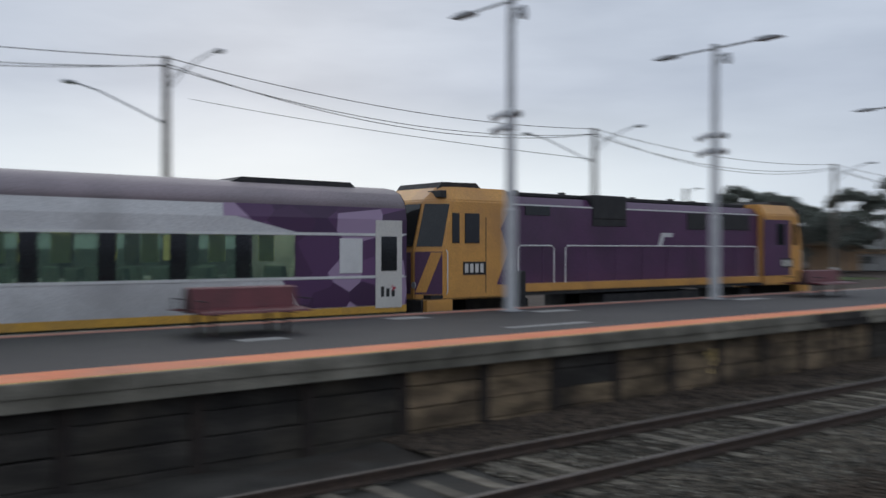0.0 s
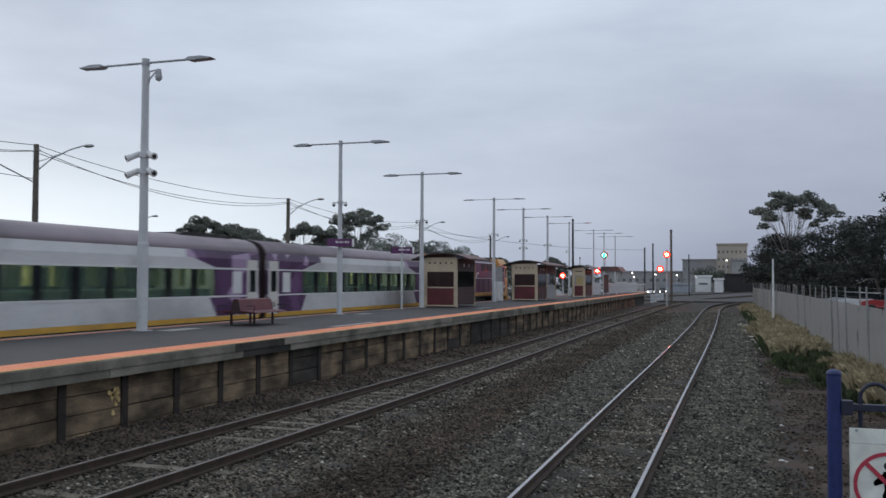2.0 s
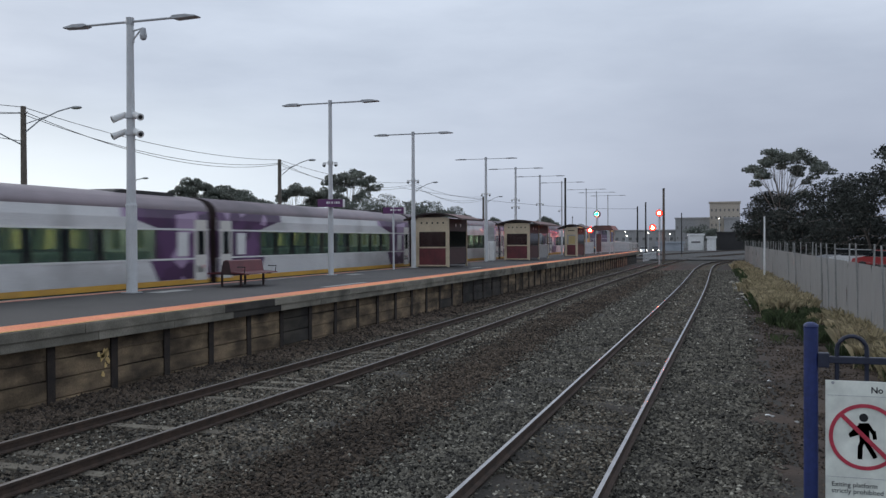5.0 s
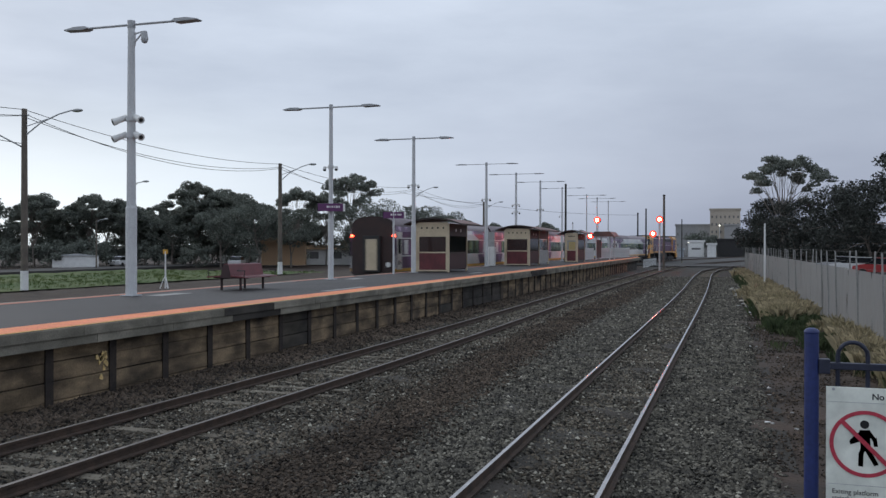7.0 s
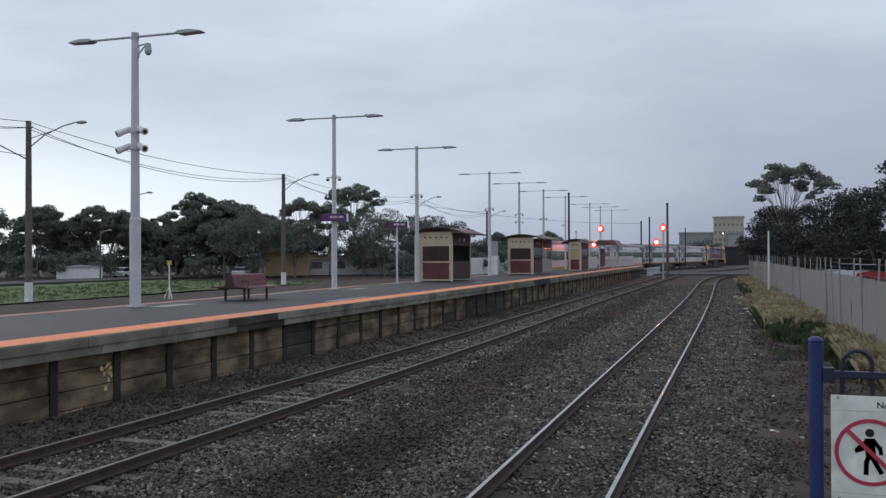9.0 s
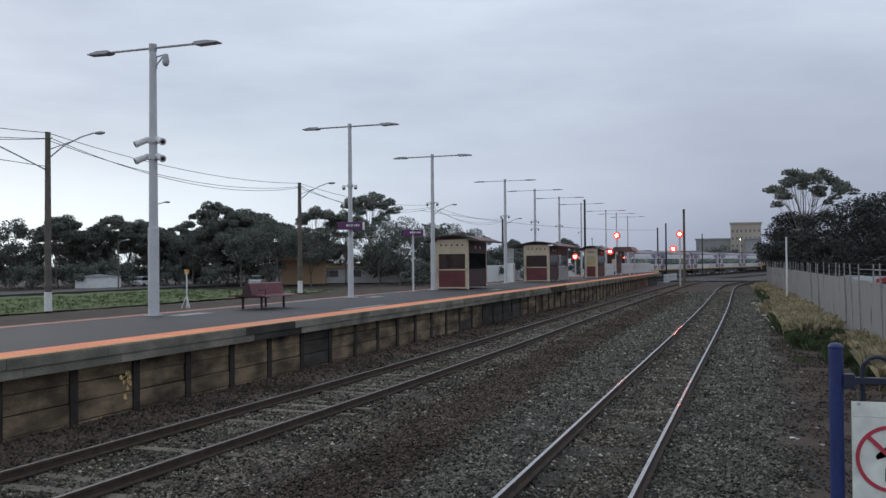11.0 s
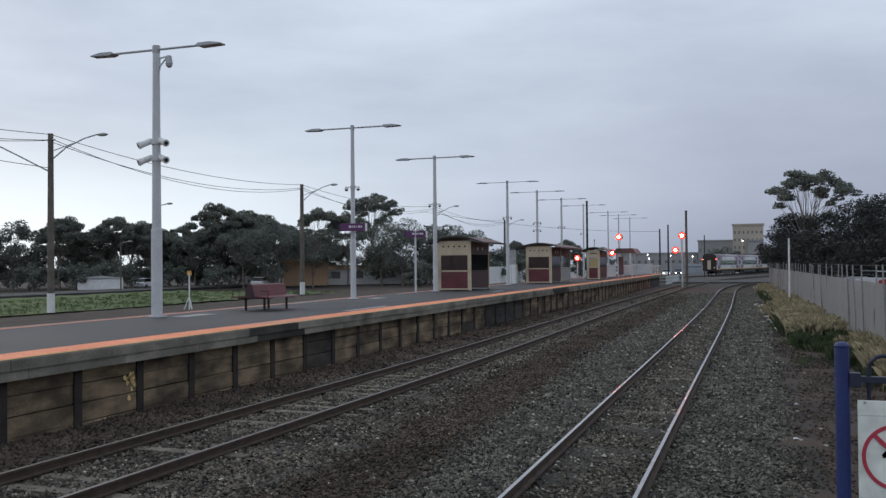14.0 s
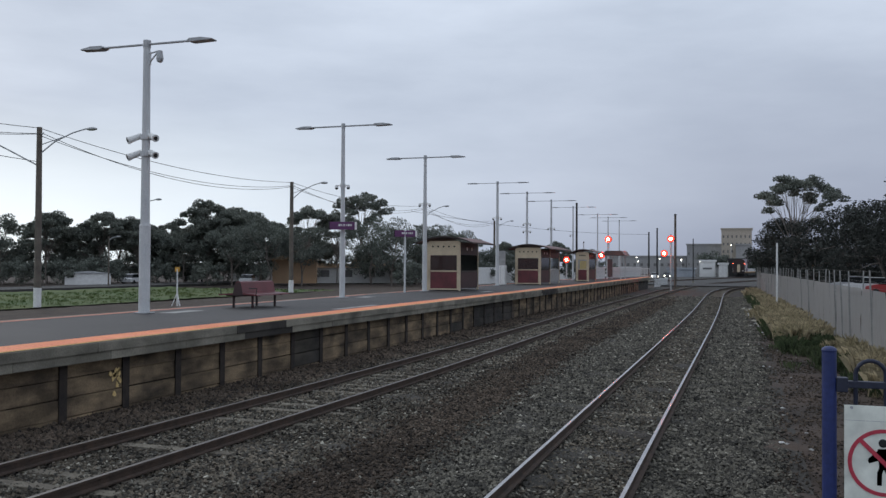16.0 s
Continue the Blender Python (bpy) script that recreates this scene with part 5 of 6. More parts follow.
for z in (2.26, 2.44, 2.60, 2.75):
    part("strand", tube(B(), [(4 + 4 * k, FENCE(4 + 4 * k), z + .02 * noise.noise((k, z, 1))) for k in range(30)], .0022, 5), M_FENCEPOST, fence)

# ---- blue end fence with its sign ----
FX = 7.55
bf = thing("platform_end_fence", "navy hooped steel fence with a blue end post", "fence")
part("end_post", rod(B(), (FX, -2.567, 1.28), (FX, -2.567, 2.425), .038, seg=20), M_BLUE, bf, "bright blue round post")
part("post_cap", ball(B(), (FX, -2.567, 2.425), .041, 20, 8, sz=.6), M_BLUE, bf)
part("top_rail", bx(B(), FX - .02, FX + .02, -5.5, -2.60, 2.225, 2.262, .004), M_NAVY, bf)
part("bottom_rail", bx(B(), FX - .02, FX + .02, -5.5, -2.60, 1.38, 1.42, .004), M_NAVY, bf)
part("rail_bracket", bx(B(), FX - .03, FX + .03, -2.66, -2.60, 2.20, 2.28, .006), M_NAVY, bf)
hoop_pts = [(0, .0, 1.40 - 2.3)] + [(0, -.075 + .075 * math.cos(radians(a)), .0 + .075 * math.sin(radians(a))) for a in range(0, 181, 20)] + [(0, -.15, 1.40 - 2.3)]
hoop = data_of("hoop", tube(B(), hoop_pts, .012, 10), M_NAVY, True)
for k in range(10):
    piece("hoop", hoop, bf, (FX, -2.70 - k * .30, 2.30))

sg = thing("warning_sign", "white warning sign with a red barred circle on the end fence", "sign")
SY0, SY1, SZ0, SZ1, SX = -2.638, -3.16, 1.30, 2.135, 7.515
part("plate", bx(B(), SX - .003, SX + .003, SY1, SY0, SZ0, SZ1, .002), M_SIGNWHITE, sg)
CY, CZ = -2.835, 1.832
ring = B()
outer = [(CY + .180 * math.cos(radians(a)), CZ + .180 * math.sin(radians(a))) for a in range(0, 360, 6)]
inner_ = [(CY + .160 * math.cos(radians(a)), CZ + .160 * math.sin(radians(a))) for a in range(0, 360, 6)]
for i in range(60):
    j = (i + 1) % 60
    ring.faces.new([ring.verts.new((SX - .006, *p)) for p in (outer[i], outer[j], inner_[j], inner_[i])])
bmesh.ops.remove_doubles(ring, verts=ring.verts, dist=1e-5)
bmesh.ops.solidify(ring, geom=list(ring.faces), thickness=.002)
part("red_ring", ring, M_SIGNRED, sg)
part("pictogram_disc", rod(B(), (SX - .0055, CY + .005, CZ + .105), (SX - .0035, CY + .005, CZ + .105), .0225, seg=20), M_SIGNBLACK, sg, "plain black disc")


def limb(a, b, w):
    fig = B()
    a, b = Vector((0, *a)), Vector((0, *b))
    d = (b - a).normalized()
    nrm = Vector((0, -d.z, d.y)) * w / 2
    c = Vector((SX - .0048, CY, CZ))
    vs = [fig.verts.new(c + v) for v in (a + nrm - d * w * .3, b + nrm + d * w * .3, b - nrm + d * w * .3, a - nrm - d * w * .3)]
    f = fig.faces.new(vs)
    bmesh.ops.solidify(fig, geom=[f], thickness=.0012)
    part("pictogram_bar", fig, M_SIGNBLACK, sg, "plain black bar")


for a, b, w in (((.005, .06), (.0, -.02), .05), ((.02, .06), (.068, .014), .02), ((.02, .025), (.072, .005), .02), ((-.015, .065), (-.045, .02), .02), ((-.045, .03), (-.05, -.005), .02), ((.01, -.02), (.022, -.055), .024), ((.022, -.055), (.024, -.115), .024), ((-.008, -.03), (-.05, -.105), .024)):
    limb(a, b, w)
d45 = .168 * .7071
bar = prism(B(), [(CY + d45 - .008, CZ + d45 + .008), (CY + d45 + .008, CZ + d45 - .008), (CY - d45 + .008, CZ - d45 - .008), (CY - d45 - .008, CZ - d45 + .008)], "x", SX - .010, SX - .0075)
part("red_bar", bar, M_SIGNRED, sg)
part("rule", bx(B(), SX - .0045, SX - .003, SY1 + .02, SY0 - .01, 2.052, 2.054), M_LAMP, sg)
part("rule", bx(B(), SX - .0045, SX - .003, SY1 + .02, SY0 - .01, 1.605, 1.607), M_LAMP, sg)
for y in (-2.675, -3.0):
    part("rivet", rod(B(), (SX - .008, y, 2.122), (SX - .003, y, 2.122), .008, seg=10), M_LAMP, sg)


def words(body, size, y, z, parent, bold=0.0):
    cu = bpy.data.curves.new("words", "FONT")
    cu.body, cu.size, cu.extrude, cu.offset = body, size, .0008, bold
    tmp = bpy.data.objects.new("words", cu)
    scene.collection.objects.link(tmp)
    me = bpy.data.meshes.new_from_object(tmp.evaluated_get(bpy.context.evaluated_depsgraph_get()))
    bpy.data.objects.remove(tmp)
    me.materials.clear()
    me.materials.append(M_SIGNBLACK)
    ob = piece("lettering", me, parent, (SX - .0045, y, z))
    ob.rotation_euler = (radians(90), 0, radians(-90))
    return ob


words("No Exit", .046, -2.865, 2.073, sg, .0008)
words("Exiting platform\nstrictly prohibited", .036, -2.668, 1.555, sg)


# ---- trees ----
def make_tree(name, label, h, spread, seed, style, leaf, mat_leaf, density=1.0, extra=10):
    """A trunk that forks into limbs, each ending in clumps of leaves. style: round or bush."""
    g = np.random.default_rng(seed)
    t = thing(name, label, "tree", "trees")
    wood = B()
    low = {"round": .26, "bush": .10}[style]
    forks = {"round": 9, "bush": 8}[style]
    base_r = h * .019
    lean = g.normal(0, .035, 2) * h
    p0, pts = Vector((0, 0, 0)), [Vector((0, 0, -.3))]
    for k in range(1, 5):
        u = k / 4
        pts.append(Vector((lean[0] * u * u + g.normal(0, .012) * h, lean[1] * u * u + g.normal(0, .012) * h, h * .72 * u)))
    for k in range(4):
        rod(wood, pts[k], pts[k + 1], base_r * (1 - .2 * k), base_r * (1 - .2 * (k + 1)), 8)
    clumps = []
    for i in range(forks):
        a = 2 * math.pi * (i + g.uniform(-.3, .3)) / forks
        u = low + (.70 - low) * g.random()
        s = pts[0].lerp(pts[-1], u) if u < .2 else pts[min(4, int(u / .72 * 4))]
        reach = spread * g.uniform(.45, 1.0)
        if style == "bush":
            end = Vector((reach * math.cos(a), reach * math.sin(a), h * g.uniform(.22, .80)))
        else:
            end = Vector((s.x + reach * math.cos(a), s.y + reach * math.sin(a), h * g.uniform(.45, .88)))
        mid = s.lerp(end, .5) + Vector((g.normal(0, .03), g.normal(0, .03), .03)) * h
        rod(wood, s, mid, base_r * .42, base_r * .28, 6), rod(wood, mid, end, base_r * .28, base_r * .12, 6)
        for q in range(3):
            tip = end + Vector((g.normal(0, .10) * spread * 2, g.normal(0, .10) * spread * 2, g.normal(0, .05) * h))
            rod(wood, mid.lerp(end, .6), tip, base_r * .14, base_r * .06, 5)
            clumps.append((tip, g.uniform(.14, .24) * spread))
        clumps.append((end, g.uniform(.2, .32) * spread))
    for i in range(extra):
        a, q = g.uniform(0, 6.28), g.random() ** .5
        zz = g.uniform(.30 if style == "round" else .12, .92)
        w = math.sin(math.pi * min(1, .15 + zz * .85)) ** .5
        clumps.append((Vector((math.cos(a) * q * spread * w, math.sin(a) * q * spread * w, h * zz)), g.uniform(.22, .34) * spread))
    clumps.append((pts[-1] + Vector((0, 0, h * .2)), .26 * spread))
    part("trunk", wood, M_BARK, t, "pale grey-brown trunk and limbs")
    cs, fs, k = [], [], 0
    for c, rad in clumps:
        n = int(density * 95 * max(.5, rad / leaf / 5))
        d = g.normal(0, 1, (n, 3))
        d /= np.linalg.norm(d, axis=1)[:, None]
        rr = rad * (.45 + .62 * g.random(n) ** .6)
        o = np.array(c)[None] + d * rr[:, None] * np.array([1, 1, .62])
        u = g.normal(0, 1, (n, 3)) * leaf
        v = g.normal(0, 1, (n, 3)) * leaf * .6
        v[:, 2] -= leaf * .3
        quad = np.stack([o - u * .5, o + v * .5, o + u * .5, o - v * .5], 1)
        cs.append(quad.reshape(-1, 3))
        fs.append((np.arange(n)[:, None] * 4 + np.arange(4)[None]) + k)
        k += 4 * n
    me = bpy.data.meshes.new("crown")
    me.from_pydata(np.concatenate(cs), [], np.concatenate(fs))
    me.materials.append(mat_leaf)
    piece("crown", me, t)
    return t


def make_gum(name, label, h, spread, seed, leaf, mat_leaf, wood_mat, tips=26, low=5, puff=.17, droop=.20, density=1.0, low_z=(.55, .72)):
    """A gum: a slim trunk, many sinuous limbs that rise and then lean out, and a rounded puff of leaves at each tip."""
    g = np.random.default_rng(seed)
    t = thing(name, label, "tree", "trees")
    wood = B()
    r0 = h * .0105
    bend = g.normal(0, .02, (5, 2)) * h
    trunk = [Vector((bend[k][0] * k / 4, bend[k][1] * k / 4, h * .62 * k / 4 - (.3 if k == 0 else 0))) for k in range(5)]
    for k in range(4):
        rod(wood, trunk[k], trunk[k + 1], r0 * (1 - .17 * k), r0 * (1 - .17 * (k + 1)), 8)
    clumps = []
    for i in range(tips + low):
        a = i * 2.39996 + g.normal(0, .25)
        if i < tips:
            q = ((i + .5) / tips) ** .5
            z = h * (.95 - droop * q * q + g.normal(0, .025))
        else:
            q, z = g.uniform(.35, .85), h * g.uniform(*low_z)
        end = Vector((trunk[-1].x + spread * q * math.cos(a), trunk[-1].y + spread * q * math.sin(a), z))
        u = g.uniform(1.6, 3.6) if i < tips else g.uniform(1.4, 2.6)
        k = int(u)
        s = trunk[k].lerp(trunk[k + 1], u - k)
        c1 = s.lerp(end, .38) + Vector((g.normal(0, .02), g.normal(0, .02), .05)) * h
        c1.x, c1.y = s.x + (c1.x - s.x) * .62, s.y + (c1.y - s.y) * .62
        pts = []
        for j in range(6):
            v = j / 5
            pts.append(s * (1 - v) ** 2 + c1 * 2 * v * (1 - v) + end * v * v + Vector((g.normal(0, .005), g.normal(0, .005), 0)) * h * (0 < j < 5))
        for j in range(5):
            rod(wood, pts[j], pts[j + 1], r0 * (.42 - .07 * j), r0 * (.42 - .07 * (j + 1)), 5)
        clumps.append((end, spread * puff * g.uniform(.75, 1.35)))
        for _ in range(2):
            tip = end + Vector((g.normal(0, .13) * spread, g.normal(0, .13) * spread, g.normal(0, .02) * h))
            rod(wood, pts[3], tip, r0 * .14, r0 * .06, 4)
            clumps.append((tip, spread * puff * g.uniform(.5, .95)))
    part("trunk", wood, wood_mat, t, "pale grey-brown trunk and limbs")
    cs, fs, k = [], [], 0
    for c, rad in clumps:
        n = int(density * 130 * (rad / (spread * puff)) ** 2) + 30
        d = g.normal(0, 1, (n, 3))
        d /= np.linalg.norm(d, axis=1)[:, None]
        d[:, 2] = np.where(d[:, 2] < -.35, -.35 + .2 * (d[:, 2] + .35), d[:, 2])
        o = np.array(c)[None] + d * (rad * (.55 + .5 * g.random(n) ** .7))[:, None] * np.array([1, 1, .72])
        p = g.normal(0, 1, (n, 3)) * leaf
        q = g.normal(0, 1, (n, 3)) * leaf * .6
        q[:, 2] -= leaf * .3
        cs.append(np.stack([o - p * .5, o + q * .5, o + p * .5, o - q * .5], 1).reshape(-1, 3))
        fs.append((np.arange(n)[:, None] * 4 + np.arange(4)[None]) + k)
        k += 4 * n
    me = bpy.data.meshes.new("crown")
    me.from_pydata(np.concatenate(cs), [], np.concatenate(fs))
    me.materials.append(mat_leaf)
    piece("crown", me, t)
    return t


T_ROUND = "dense dark green tree with a full rounded crown"
T_GUM = "tall gum tree with bare pale limbs under a flat crown"
T_BUSH = "low dark bushy shrub reaching to the ground"
protos = {
    "a": make_tree("tree", T_ROUND, 9.5, 4.6, 1, "round", .21, M_LEAFDK, 1.5),
    "b": make_gum("gum_tree", "leafy gum tree with a crown of rounded clumps", 9.5, 4.0, 2, .18, M_LEAF, M_BARK, 20, 13, .24, .34, 2.2, (.36, .66)),
    "g": make_gum("gum_tree", T_GUM, 12.0, 3.9, 3, .18, M_LEAF, M_BARK, 22, 9, .23, .26, 2.2),
    "h": make_gum("gum_tree", T_GUM, 12.0, 4.4, 9, .18, M_LEAF, M_BARK, 24, 10, .21, .24, 2.2),
    "p": make_gum("gum_tree", "open gum tree with pale bare limbs", 12.0, 3.9, 31, .16, M_LEAF, M_LIMB, 17, 4, .20, .16, 1.7),
    "w": make_gum("gum_tree", "tall spreading gum tree with pale bare limbs", 12.6, 4.0, 14, .15, M_LEAF, M_LIMB, 26, 3, .165, .15, 1.25),
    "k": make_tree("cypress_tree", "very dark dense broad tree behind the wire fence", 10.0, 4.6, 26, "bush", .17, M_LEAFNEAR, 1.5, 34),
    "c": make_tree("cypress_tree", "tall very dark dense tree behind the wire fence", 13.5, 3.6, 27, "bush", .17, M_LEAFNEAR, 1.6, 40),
    "s": make_tree("shrub", T_BUSH, 4.5, 3.4, 5, "bush", .22, M_LEAFDK, 1.3),
    "d": make_tree("tree", T_ROUND, 10.5, 5.4, 6, "bush", .165, M_LEAFDK, 1.6),
}
used = set()


def plant(kind, x, y, scale, turn):
    m = pose(x, y, -0.05, 0, 0, turn)
    if kind not in used:
        used.add(kind)
        protos[kind].matrix_basis = m @ Matrix.Scale(scale, 4)
        return
    ob = copy_thing(protos[kind], m)
    ob.scale = (scale, scale, scale)


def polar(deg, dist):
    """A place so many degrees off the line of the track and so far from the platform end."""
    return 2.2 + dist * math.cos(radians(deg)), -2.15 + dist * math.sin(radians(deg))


r = random.Random(21)
# the belt of trees beyond the field, from the far left round to the crossing
belt = [("a", 45, 140, 1.0), ("b", 42.5, 150, 1.0), ("b", 40.5, 142, .9), ("g", 38.6, 150, .75), ("s", 39.4, 130, .9), ("b", 37.0, 146, .92), ("g", 35.6, 150, .78), ("a", 34.8, 138, .78), ("b", 34.2, 150, .95),
        ("s", 36.4, 134, .8), ("b", 32.8, 142, .98), ("a", 31.9, 128, .86), ("h", 31.3, 146, .95), ("a", 30.2, 135, 1.06), ("b", 29.3, 140, .95), ("d", 29.6, 128, .86), ("a", 27.6, 130, .86),
        ("p", 27.2, 140, .98), ("p", 25.4, 144, .92), ("s", 25.0, 130, .5), ("p", 23.9, 150, 1.22), ("d", 23.2, 138, .98), ("d", 21.9, 134, .96), ("s", 20.7, 120, .8), ("a", 20.3, 138, .95), ("d", 18.6, 150, .92), ("s", 19.2, 132, .8),
        ("a", 17.4, 160, .88), ("s", 16.2, 150, .8), ("b", 14.6, 175, .75), ("s", 13.6, 180, .9), ("b", 11.3, 190, .8), ("s", 10.4, 190, .9), ("a", 9.4, 210, .7), ("s", 7.8, 230, .7), ("b", 47.5, 140, 1.0), ("a", 50, 140, 1.0), ("g", 53, 145, .9), ("b", 56, 140, 1.0), ("s", 44, 130, .8), ("s", 41.3, 128, .8), ("s", 33.4, 124, .7), ("d", 26.3, 146, .62), ("d", 24.9, 150, .66), ("s", 23.9, 136, .85), ("b", 26.9, 150, .8), ("h", 33.4, 140, 1.0), ("g", 39.5, 140, .86), ("g", 42.6, 138, .84), ("h", 31.9, 138, .86), ("g", 37.4, 140, .80)]
belt += [("d", 28.5 + 4.2 * k, 160 + 6 * math.sin(k * 3.1), .70 + .10 * math.sin(k * 1.3)) for k in range(6)]
belt += [("s", 14 + 1.15 * k, 152 + 9 * math.sin(k * 2.3), 1.0 + .35 * math.sin(k * 1.7)) for k in range(38)]
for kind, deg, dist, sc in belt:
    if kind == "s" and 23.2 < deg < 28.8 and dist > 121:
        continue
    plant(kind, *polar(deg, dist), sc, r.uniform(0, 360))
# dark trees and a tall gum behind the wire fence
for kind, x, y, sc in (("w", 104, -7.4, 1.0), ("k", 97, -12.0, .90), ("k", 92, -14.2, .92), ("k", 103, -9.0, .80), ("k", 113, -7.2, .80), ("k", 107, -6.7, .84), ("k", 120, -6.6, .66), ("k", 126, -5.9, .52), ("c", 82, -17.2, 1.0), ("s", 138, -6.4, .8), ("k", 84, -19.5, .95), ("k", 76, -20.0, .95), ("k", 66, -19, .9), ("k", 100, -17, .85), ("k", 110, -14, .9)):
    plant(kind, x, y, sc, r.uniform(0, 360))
plant("s", 284, 6.4, 1.65, 40)


# ---- grass and weeds ----
def tufts(name, label, material, zones, count, blade, seed, by_fence=False):
    """Clumps of blades in the zones (x0, x1, y0, y1), or (x0, x1, off, spread) from the wire fence."""
    g = np.random.default_rng(seed)
    vs, fs = [], []
    for k in range(count):
        x0, x1, y0, y1 = zones[k % len(zones)]
        x, y = g.uniform(x0, x1), g.uniform(y0, y1) if not by_fence else 0
        if by_fence:
            y = FENCE(x) + max(.05, g.normal(y0, y1))
            if noise.noise((x * .55, y * 1.1, 3)) < 0.0:
                continue
        hh = blade * g.uniform(.4, 1.6)
        for _ in range(26 if by_fence else 9):
            a, l = g.uniform(0, 6.28), g.uniform(.2, .75)
            bx_, by_ = x + g.normal(0, .12), y + g.normal(0, .12)
            w = hh * (.0085 if by_fence else .045)
            dx, dy = math.cos(a), math.sin(a)
            i = len(vs)
            vs += [(bx_ - dy * w, by_ + dx * w, -.05), (bx_ + dy * w, by_ - dx * w, -.05), (bx_ + dx * hh * l * .5 + dy * w * .7, by_ + dy * hh * l * .5 - dx * w * .7, hh * .7), (bx_ + dx * hh * l, by_ + dy * hh * l, hh * (1.1 - l * .5))]
            fs += [(i, i + 1, i + 2), (i, i + 2, i + 3)]
    me = bpy.data.meshes.new(name)
    me.from_pydata(vs, [], fs)
    me.materials.append(material)
    return tagged(new(name, me), label, "grass", kind="stuff")


tufts("dry_grass", "long dry straw-coloured grass along the wire fence", M_DRYGRASS, [(40, 62, 1.2, .55), (56, 104, .95, .40), (38, 52, 1.4, .35), (22, 36, .30, .20)], 1400, .50, 3, True)
tufts("green_weeds", "low green weeds on the verge by the fence", M_WEED, [(29, 43, 1.1, .55), (34, 48, 1.9, .25), (18, 33, .40, .30), (58, 84, 1.7, .20)], 620, .34, 4, True)
tufts("field_grass", "uneven tufts of grass on the field", M_GRASS, [(30, 92, 41, 60)], 1700, .14, 6)

# litter on the verge
r = random.Random(5)
for k in range(44):
    x, y = r.uniform(17, 60), r.uniform(-3.7, -2.6)
    bm = B()
    bmesh.ops.create_icosphere(bm, subdivisions=1, radius=r.uniform(.018, .05))
    for v in bm.verts:
        v.co = Vector((v.co.x * r.uniform(.5, 1.4), v.co.y * r.uniform(.5, 1.4), v.co.z * r.uniform(.2, .6)))
    ob = solid("litter", bm, M_WHITE if k % 4 == 0 else M_PATCH, "small scrap of pale litter on the ground", "litter", "litter on the verge")
    ob.location = (x, y, .0)


for k in range(34):
    x = r.uniform(40, 68)
    bm = B()
    bmesh.ops.create_icosphere(bm, subdivisions=1, radius=r.uniform(.08, .22))
    for v in bm.verts:
        v.co = Vector((v.co.x * r.uniform(.7, 1.3), v.co.y * r.uniform(.7, 1.3), v.co.z * r.uniform(.3, .6)))
    ob = solid("rubble_lump", bm, M_PATCH if k % 3 == 0 else M_STONE4, "grey lump of broken concrete on the verge", "rubble", "rubble on the verge")
    ob.location = (x, -3.35 + (x - 40) * .034 + r.gauss(0, .22), -.03)


# ---- distance ----
def building(name, label, x, y0, y1, depth, h, material, rows, cols, win_w=.55, win_h=.6):
    t = thing(name, label, "building", at=pose(x, 0, -.3))
    part("wall", bx(B(), 0, depth, y0, y1, 0, h), material, t)
    part("parapet", bx(B(), -.3, depth + .3, y0 - .3, y1 + .3, h, h + .5), material, t)
    if rows:
        w, hh = (y1 - y0) / cols, (h - 3.0) / rows
        pane = data_of("window", bx(B(), -.06, .05, -w * win_w / 2, w * win_w / 2, -hh * win_h / 2, hh * win_h / 2), M_DULLPANE)
        for i in range(rows):
            for j in range(cols):
                piece("window", pane, t, (0, y0 + (j + .5) * w, 1.8 + (i + .5) * hh))
    return t


building("apartment_block", "beige rendered block with rows of small windows", 330, -4.9, 5.2, 14, 16.0, M_BEIGE, 5, 7, .35, .35)
building("grey_block", "grey rendered block beside the beige one", 326, -4.8, .35, 3.5, 10.4, M_GREYWALL, 0, 0)
building("industrial_building", "pale grey industrial building with a low roof", 340, 5.3, 17.5, 20, 10.8, M_GREYWALL, 2, 8, .3, .2)
building("low_grey_building", "long low grey building beyond the crossing", 345, 18, 48, 14, 6.5, M_GREYWALL, 1, 12, .4, .3)
building("white_gatehouse", "small white building with a dark opening", 262, 5.4, 9.4, 6, 4.4, M_WHITE, 1, 1, .6, .35)
building("dark_shed", "long dark roofed shed beside the crossing", 268, -14, 1.9, 12, 4.9, M_DARK, 0, 0)
building("white_kiosk", "small white cubicle by the crossing", 258, 2.0, 4.3, 3, 3.6, M_WHITE, 0, 0)
building("depot_canopy", "low pale blue depot wall under a cream fascia", 252, 10.5, 17.5, 5, 2.2, M_PALEBLUE, 0, 0)
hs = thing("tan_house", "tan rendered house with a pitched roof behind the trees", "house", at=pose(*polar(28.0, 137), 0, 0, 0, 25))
part("wall", bx(B(), -3, 3, -3.2, 3.2, 0, 3.4), M_TAN, hs)
part("roof", prism(B(), [(-3.7, 3.4), (3.7, 3.4), (0, 4.8)], "x", -3.5, 3.5), M_TAN, hs)
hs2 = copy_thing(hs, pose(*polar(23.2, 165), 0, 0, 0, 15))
lr = thing("low_building", "long low white building with a tan roof among the trees", "building", at=pose(139.0, 57.5, -.2, 0, 0, -52))
part("wall", bx(B(), -9, 9, -2.5, 2.5, 0, 2.5), M_WHITE, lr)
part("roof", prism(B(), [(-3.0, 2.5), (3.0, 2.5), (0, 3.2)], "x", -9.3, 9.3), M_TAN, lr)
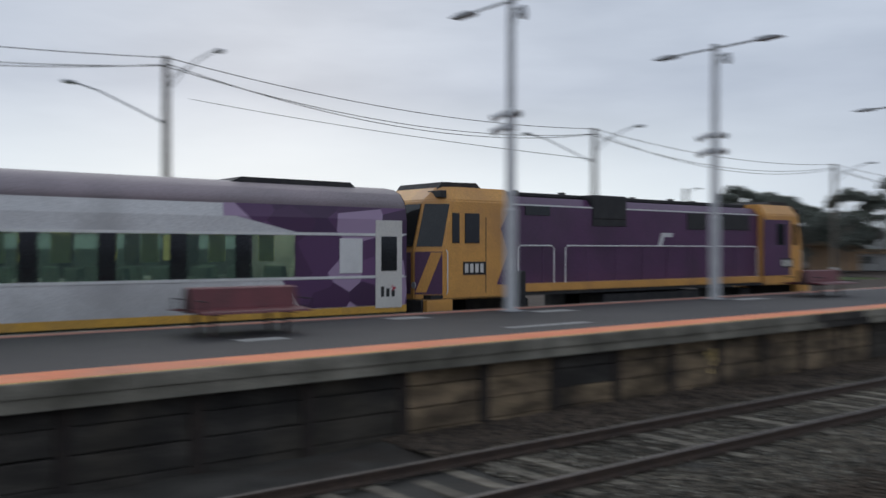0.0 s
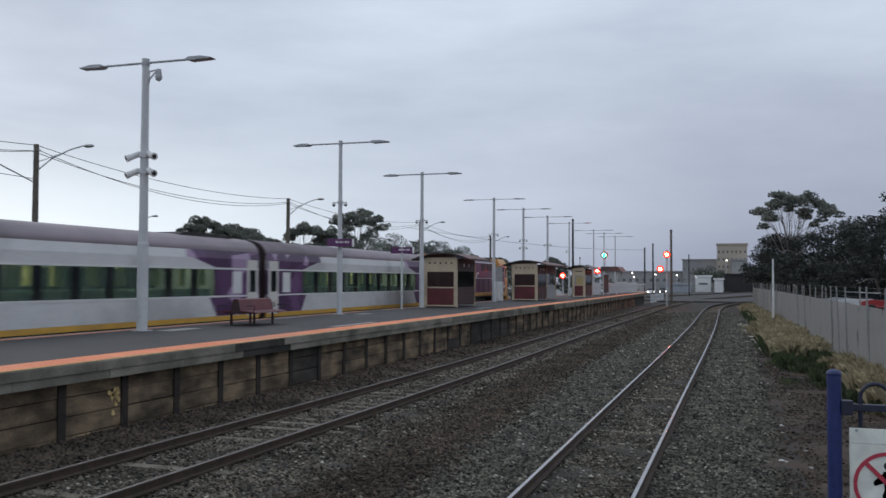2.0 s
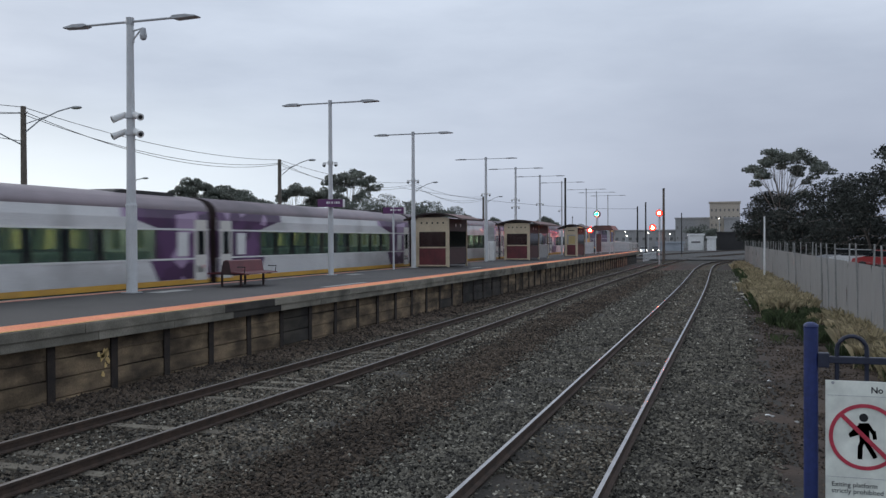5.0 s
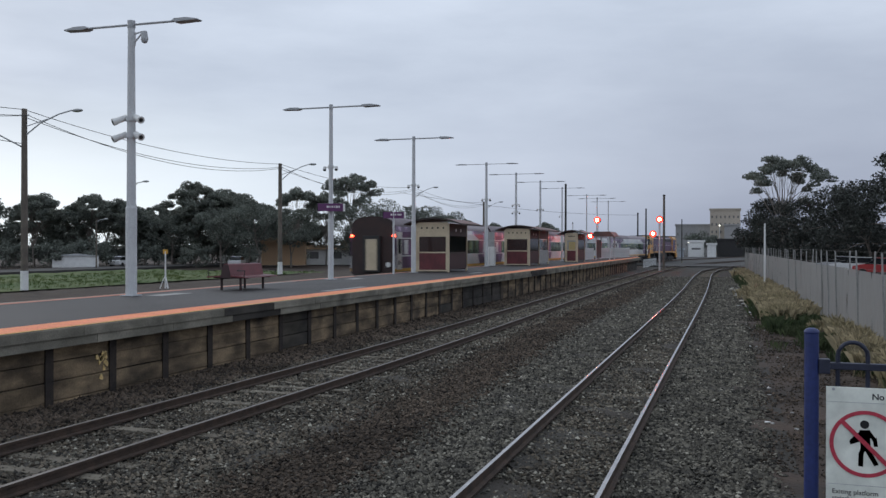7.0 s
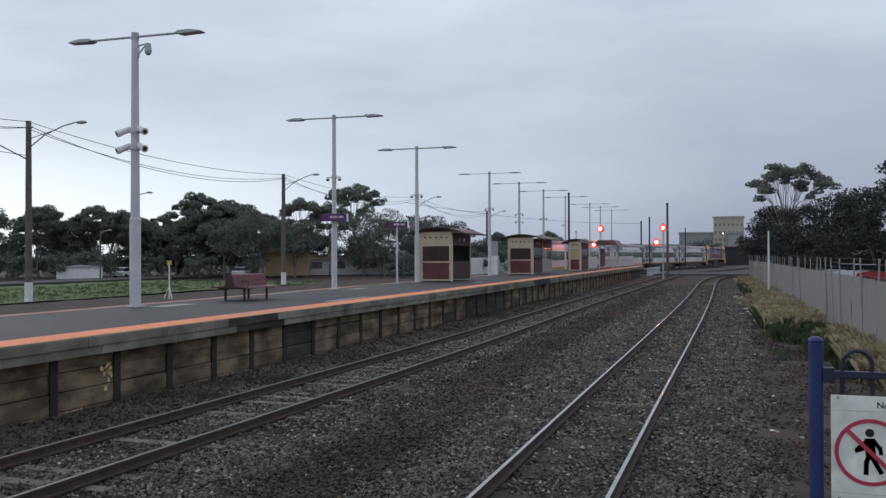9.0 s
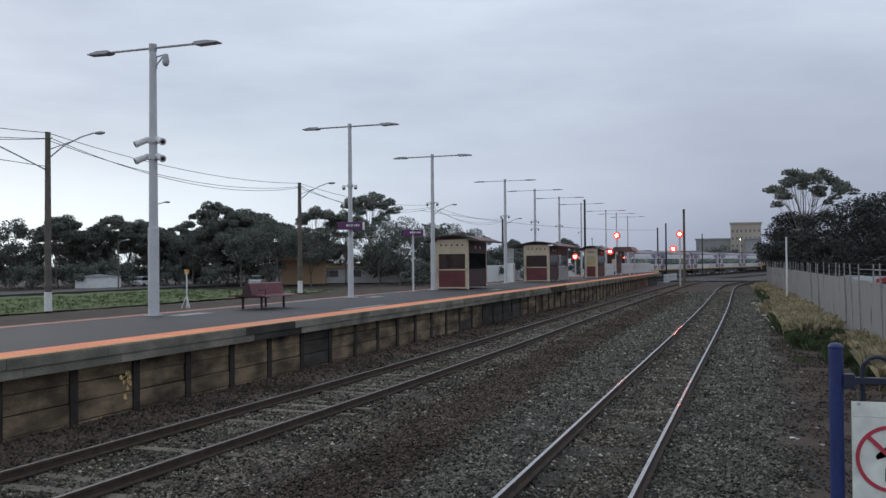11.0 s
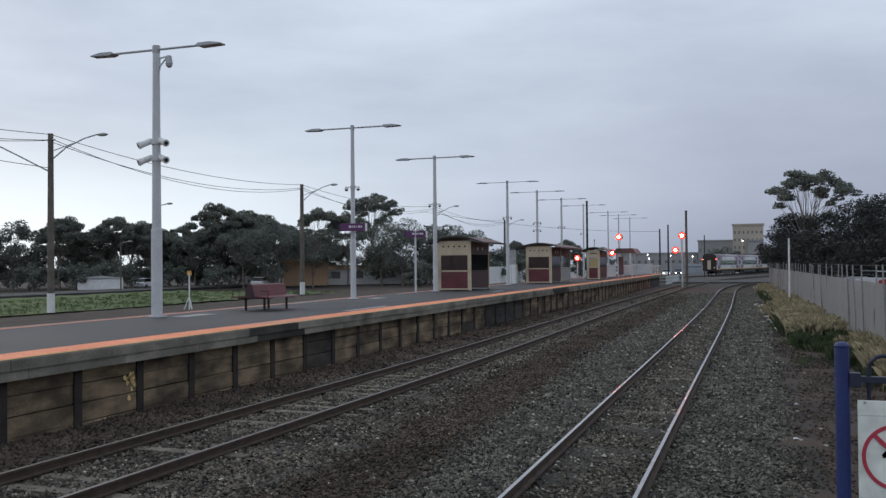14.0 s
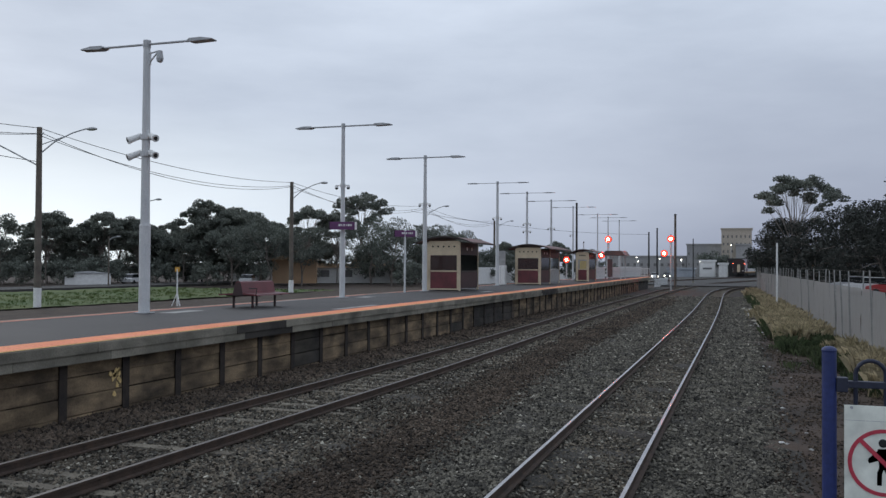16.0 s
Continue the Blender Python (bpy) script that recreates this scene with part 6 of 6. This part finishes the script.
for k in range(1, 6):
    w = part("window", bx(B(), -11.9 + 3.8 * k, -10.5 + 3.8 * k, -2.56, -2.49, 1.0, 2.1), M_DULLPANE, lr)
    part("sill", bx(B(), -12.0 + 3.8 * k, -10.4 + 3.8 * k, -2.64, -2.5, .9, .995), M_WHITE, w)
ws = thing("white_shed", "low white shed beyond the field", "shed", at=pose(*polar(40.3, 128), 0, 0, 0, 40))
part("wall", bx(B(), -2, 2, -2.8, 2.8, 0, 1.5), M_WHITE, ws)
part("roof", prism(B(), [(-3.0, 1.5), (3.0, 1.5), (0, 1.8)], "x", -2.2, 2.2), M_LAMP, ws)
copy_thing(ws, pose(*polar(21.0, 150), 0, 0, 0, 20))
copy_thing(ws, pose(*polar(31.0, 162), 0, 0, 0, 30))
fw = solid("garden_wall", bx(B(), 118, 330, 36, 36.3, -.3, 2.5), M_WHITE, "long pale boundary wall beyond the line", "wall", kind="structure")


CAR_Z = .55


def car(x, y, turn, paint, label, lights=False):
    t = thing("parked_car", label, "car", "cars", pose(x, y, -.1, 0, 0, turn))
    part("body", prism(B(), [(-2.1, .35), (-2.15, .8), (-1.9, .95), (1.2, .98), (2.0, .82), (2.1, .4)], "y", -.85, .85), paint, t)
    part("cabin", prism(B(), [(-1.75, .94), (-1.3, 1.42), (.4, 1.45), (1.15, .96)], "y", -.74, .74), M_DARKPANE, t)
    part("roof", prism(B(), [(-1.28, 1.41), (.38, 1.44), (.35, 1.49), (-1.2, 1.47)], "y", -.72, .72), paint, t)
    for u in (-1.3, 1.3):
        for s in (-1, 1):
            part("wheel", rod(B(), (u, s * .7, .32), (u, s * .88, .32), .32, seg=14), M_BLACK, t)
    if lights:
        for s in (-1, 1):
            part("headlight", ball(B(), (2.08, s * .6, .66), .12, 8, 6), G_HEAD, t)
    return t


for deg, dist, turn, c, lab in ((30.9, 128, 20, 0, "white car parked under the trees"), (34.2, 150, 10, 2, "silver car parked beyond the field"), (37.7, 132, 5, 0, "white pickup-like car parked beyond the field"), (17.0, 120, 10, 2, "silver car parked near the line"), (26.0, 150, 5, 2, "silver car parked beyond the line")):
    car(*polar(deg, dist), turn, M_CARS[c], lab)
for x, y, c, lab in ((84, -12.0, 0, "white car parked behind the wire fence"), (79, -13.2, 1, "red car parked behind the wire fence"), (89, -11.4, 2, "silver car parked behind the wire fence")):
    car(x, y, 84, M_CARS[c], lab).location.z = CAR_Z
solid("car_park", bx(B(), 60, 98, -40, -7.6, -.25, CAR_Z), M_ROADWAY, "asphalt car park behind the wire fence", "pavement", kind="structure")
car(205, 16.5, 185, M_CARS[0], "white van-like car waiting with lit headlights", True)
car(214, 14.6, 185, M_CARS[3], "dark car waiting with lit headlights", True)
# street lights beyond the crossing
for x, y, z in ((300, 1.6, 9.6), (280, 22, 5.0), (270, 15, 4.6), (290, 30, 5.5), (262, 9.5, 4.2), (240, 24, 4.0)):
    t = thing("crossing_lamp", "lit street lamp beyond the level crossing", "street lamp", "street lamps at the crossing", pose(x, y, 0))
    part("pole", rod(B(), (0, 0, -.2), (0, 0, z), .09, .06, 8), M_GALV, t)
    part("lamp", ball(B(), (-.15, 0, z), .15, 10, 8), G_HEAD, t, "glowing white lamp")
# white crossing gates and grey fence beyond the platform end
picket(126, 9.3, 140, 8.7, 1.2, "pale picket fence beside the crossing", M_GALV, z0=-.1, gap=.4)
picket(150, 14, 230, 24, 1.6, "grey fence beside the crossing road", M_GREYWALL, z0=-.1, gap=.6)
part("deck", bx(B(), 132, 150, -12, 9, -.09, .12), M_ROADWAY, thing("level_crossing", "asphalt level crossing deck across the tracks", "level crossing", kind="structure"))
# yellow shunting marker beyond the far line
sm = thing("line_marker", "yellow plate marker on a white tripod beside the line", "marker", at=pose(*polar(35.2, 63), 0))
part("post", rod(B(), (0, 0, 0), (0, 0, 2.5), .05, seg=8), M_WHITE, sm)
for a in (0, 120, 240):
    part("leg", rod(B(), (.35 * math.cos(radians(a)), .35 * math.sin(radians(a)), 0), (0, 0, .9), .03, seg=6), M_WHITE, sm)
part("plate", bx(B(), -.03, .03, -.17, .17, 2.32, 2.62, .01), M_COACHYEL, sm)


# ---- what moves ----
def motions():
    times = [i * 0.5 for i in range(33)]
    walk(loco, [(t, along(s_joint(t) + 0.35 + 9.95, 6.0)) for t in times])
    for i, c in enumerate(coaches):
        walk(c, [(t, along(s_joint(t) - 0.3 - L_C / 2 - i * PITCH, 7.8)) for t in times])

    # the upper signal unit swings from green to red
    walk(drum, [(t, pose(-.14, 0, 4.63, 0, 0, a)) for t, a in ((0.0, 0), (6.6, 0), (6.7, 60), (6.8, 120), (6.9, 180), (16.0, 180))])


motions()
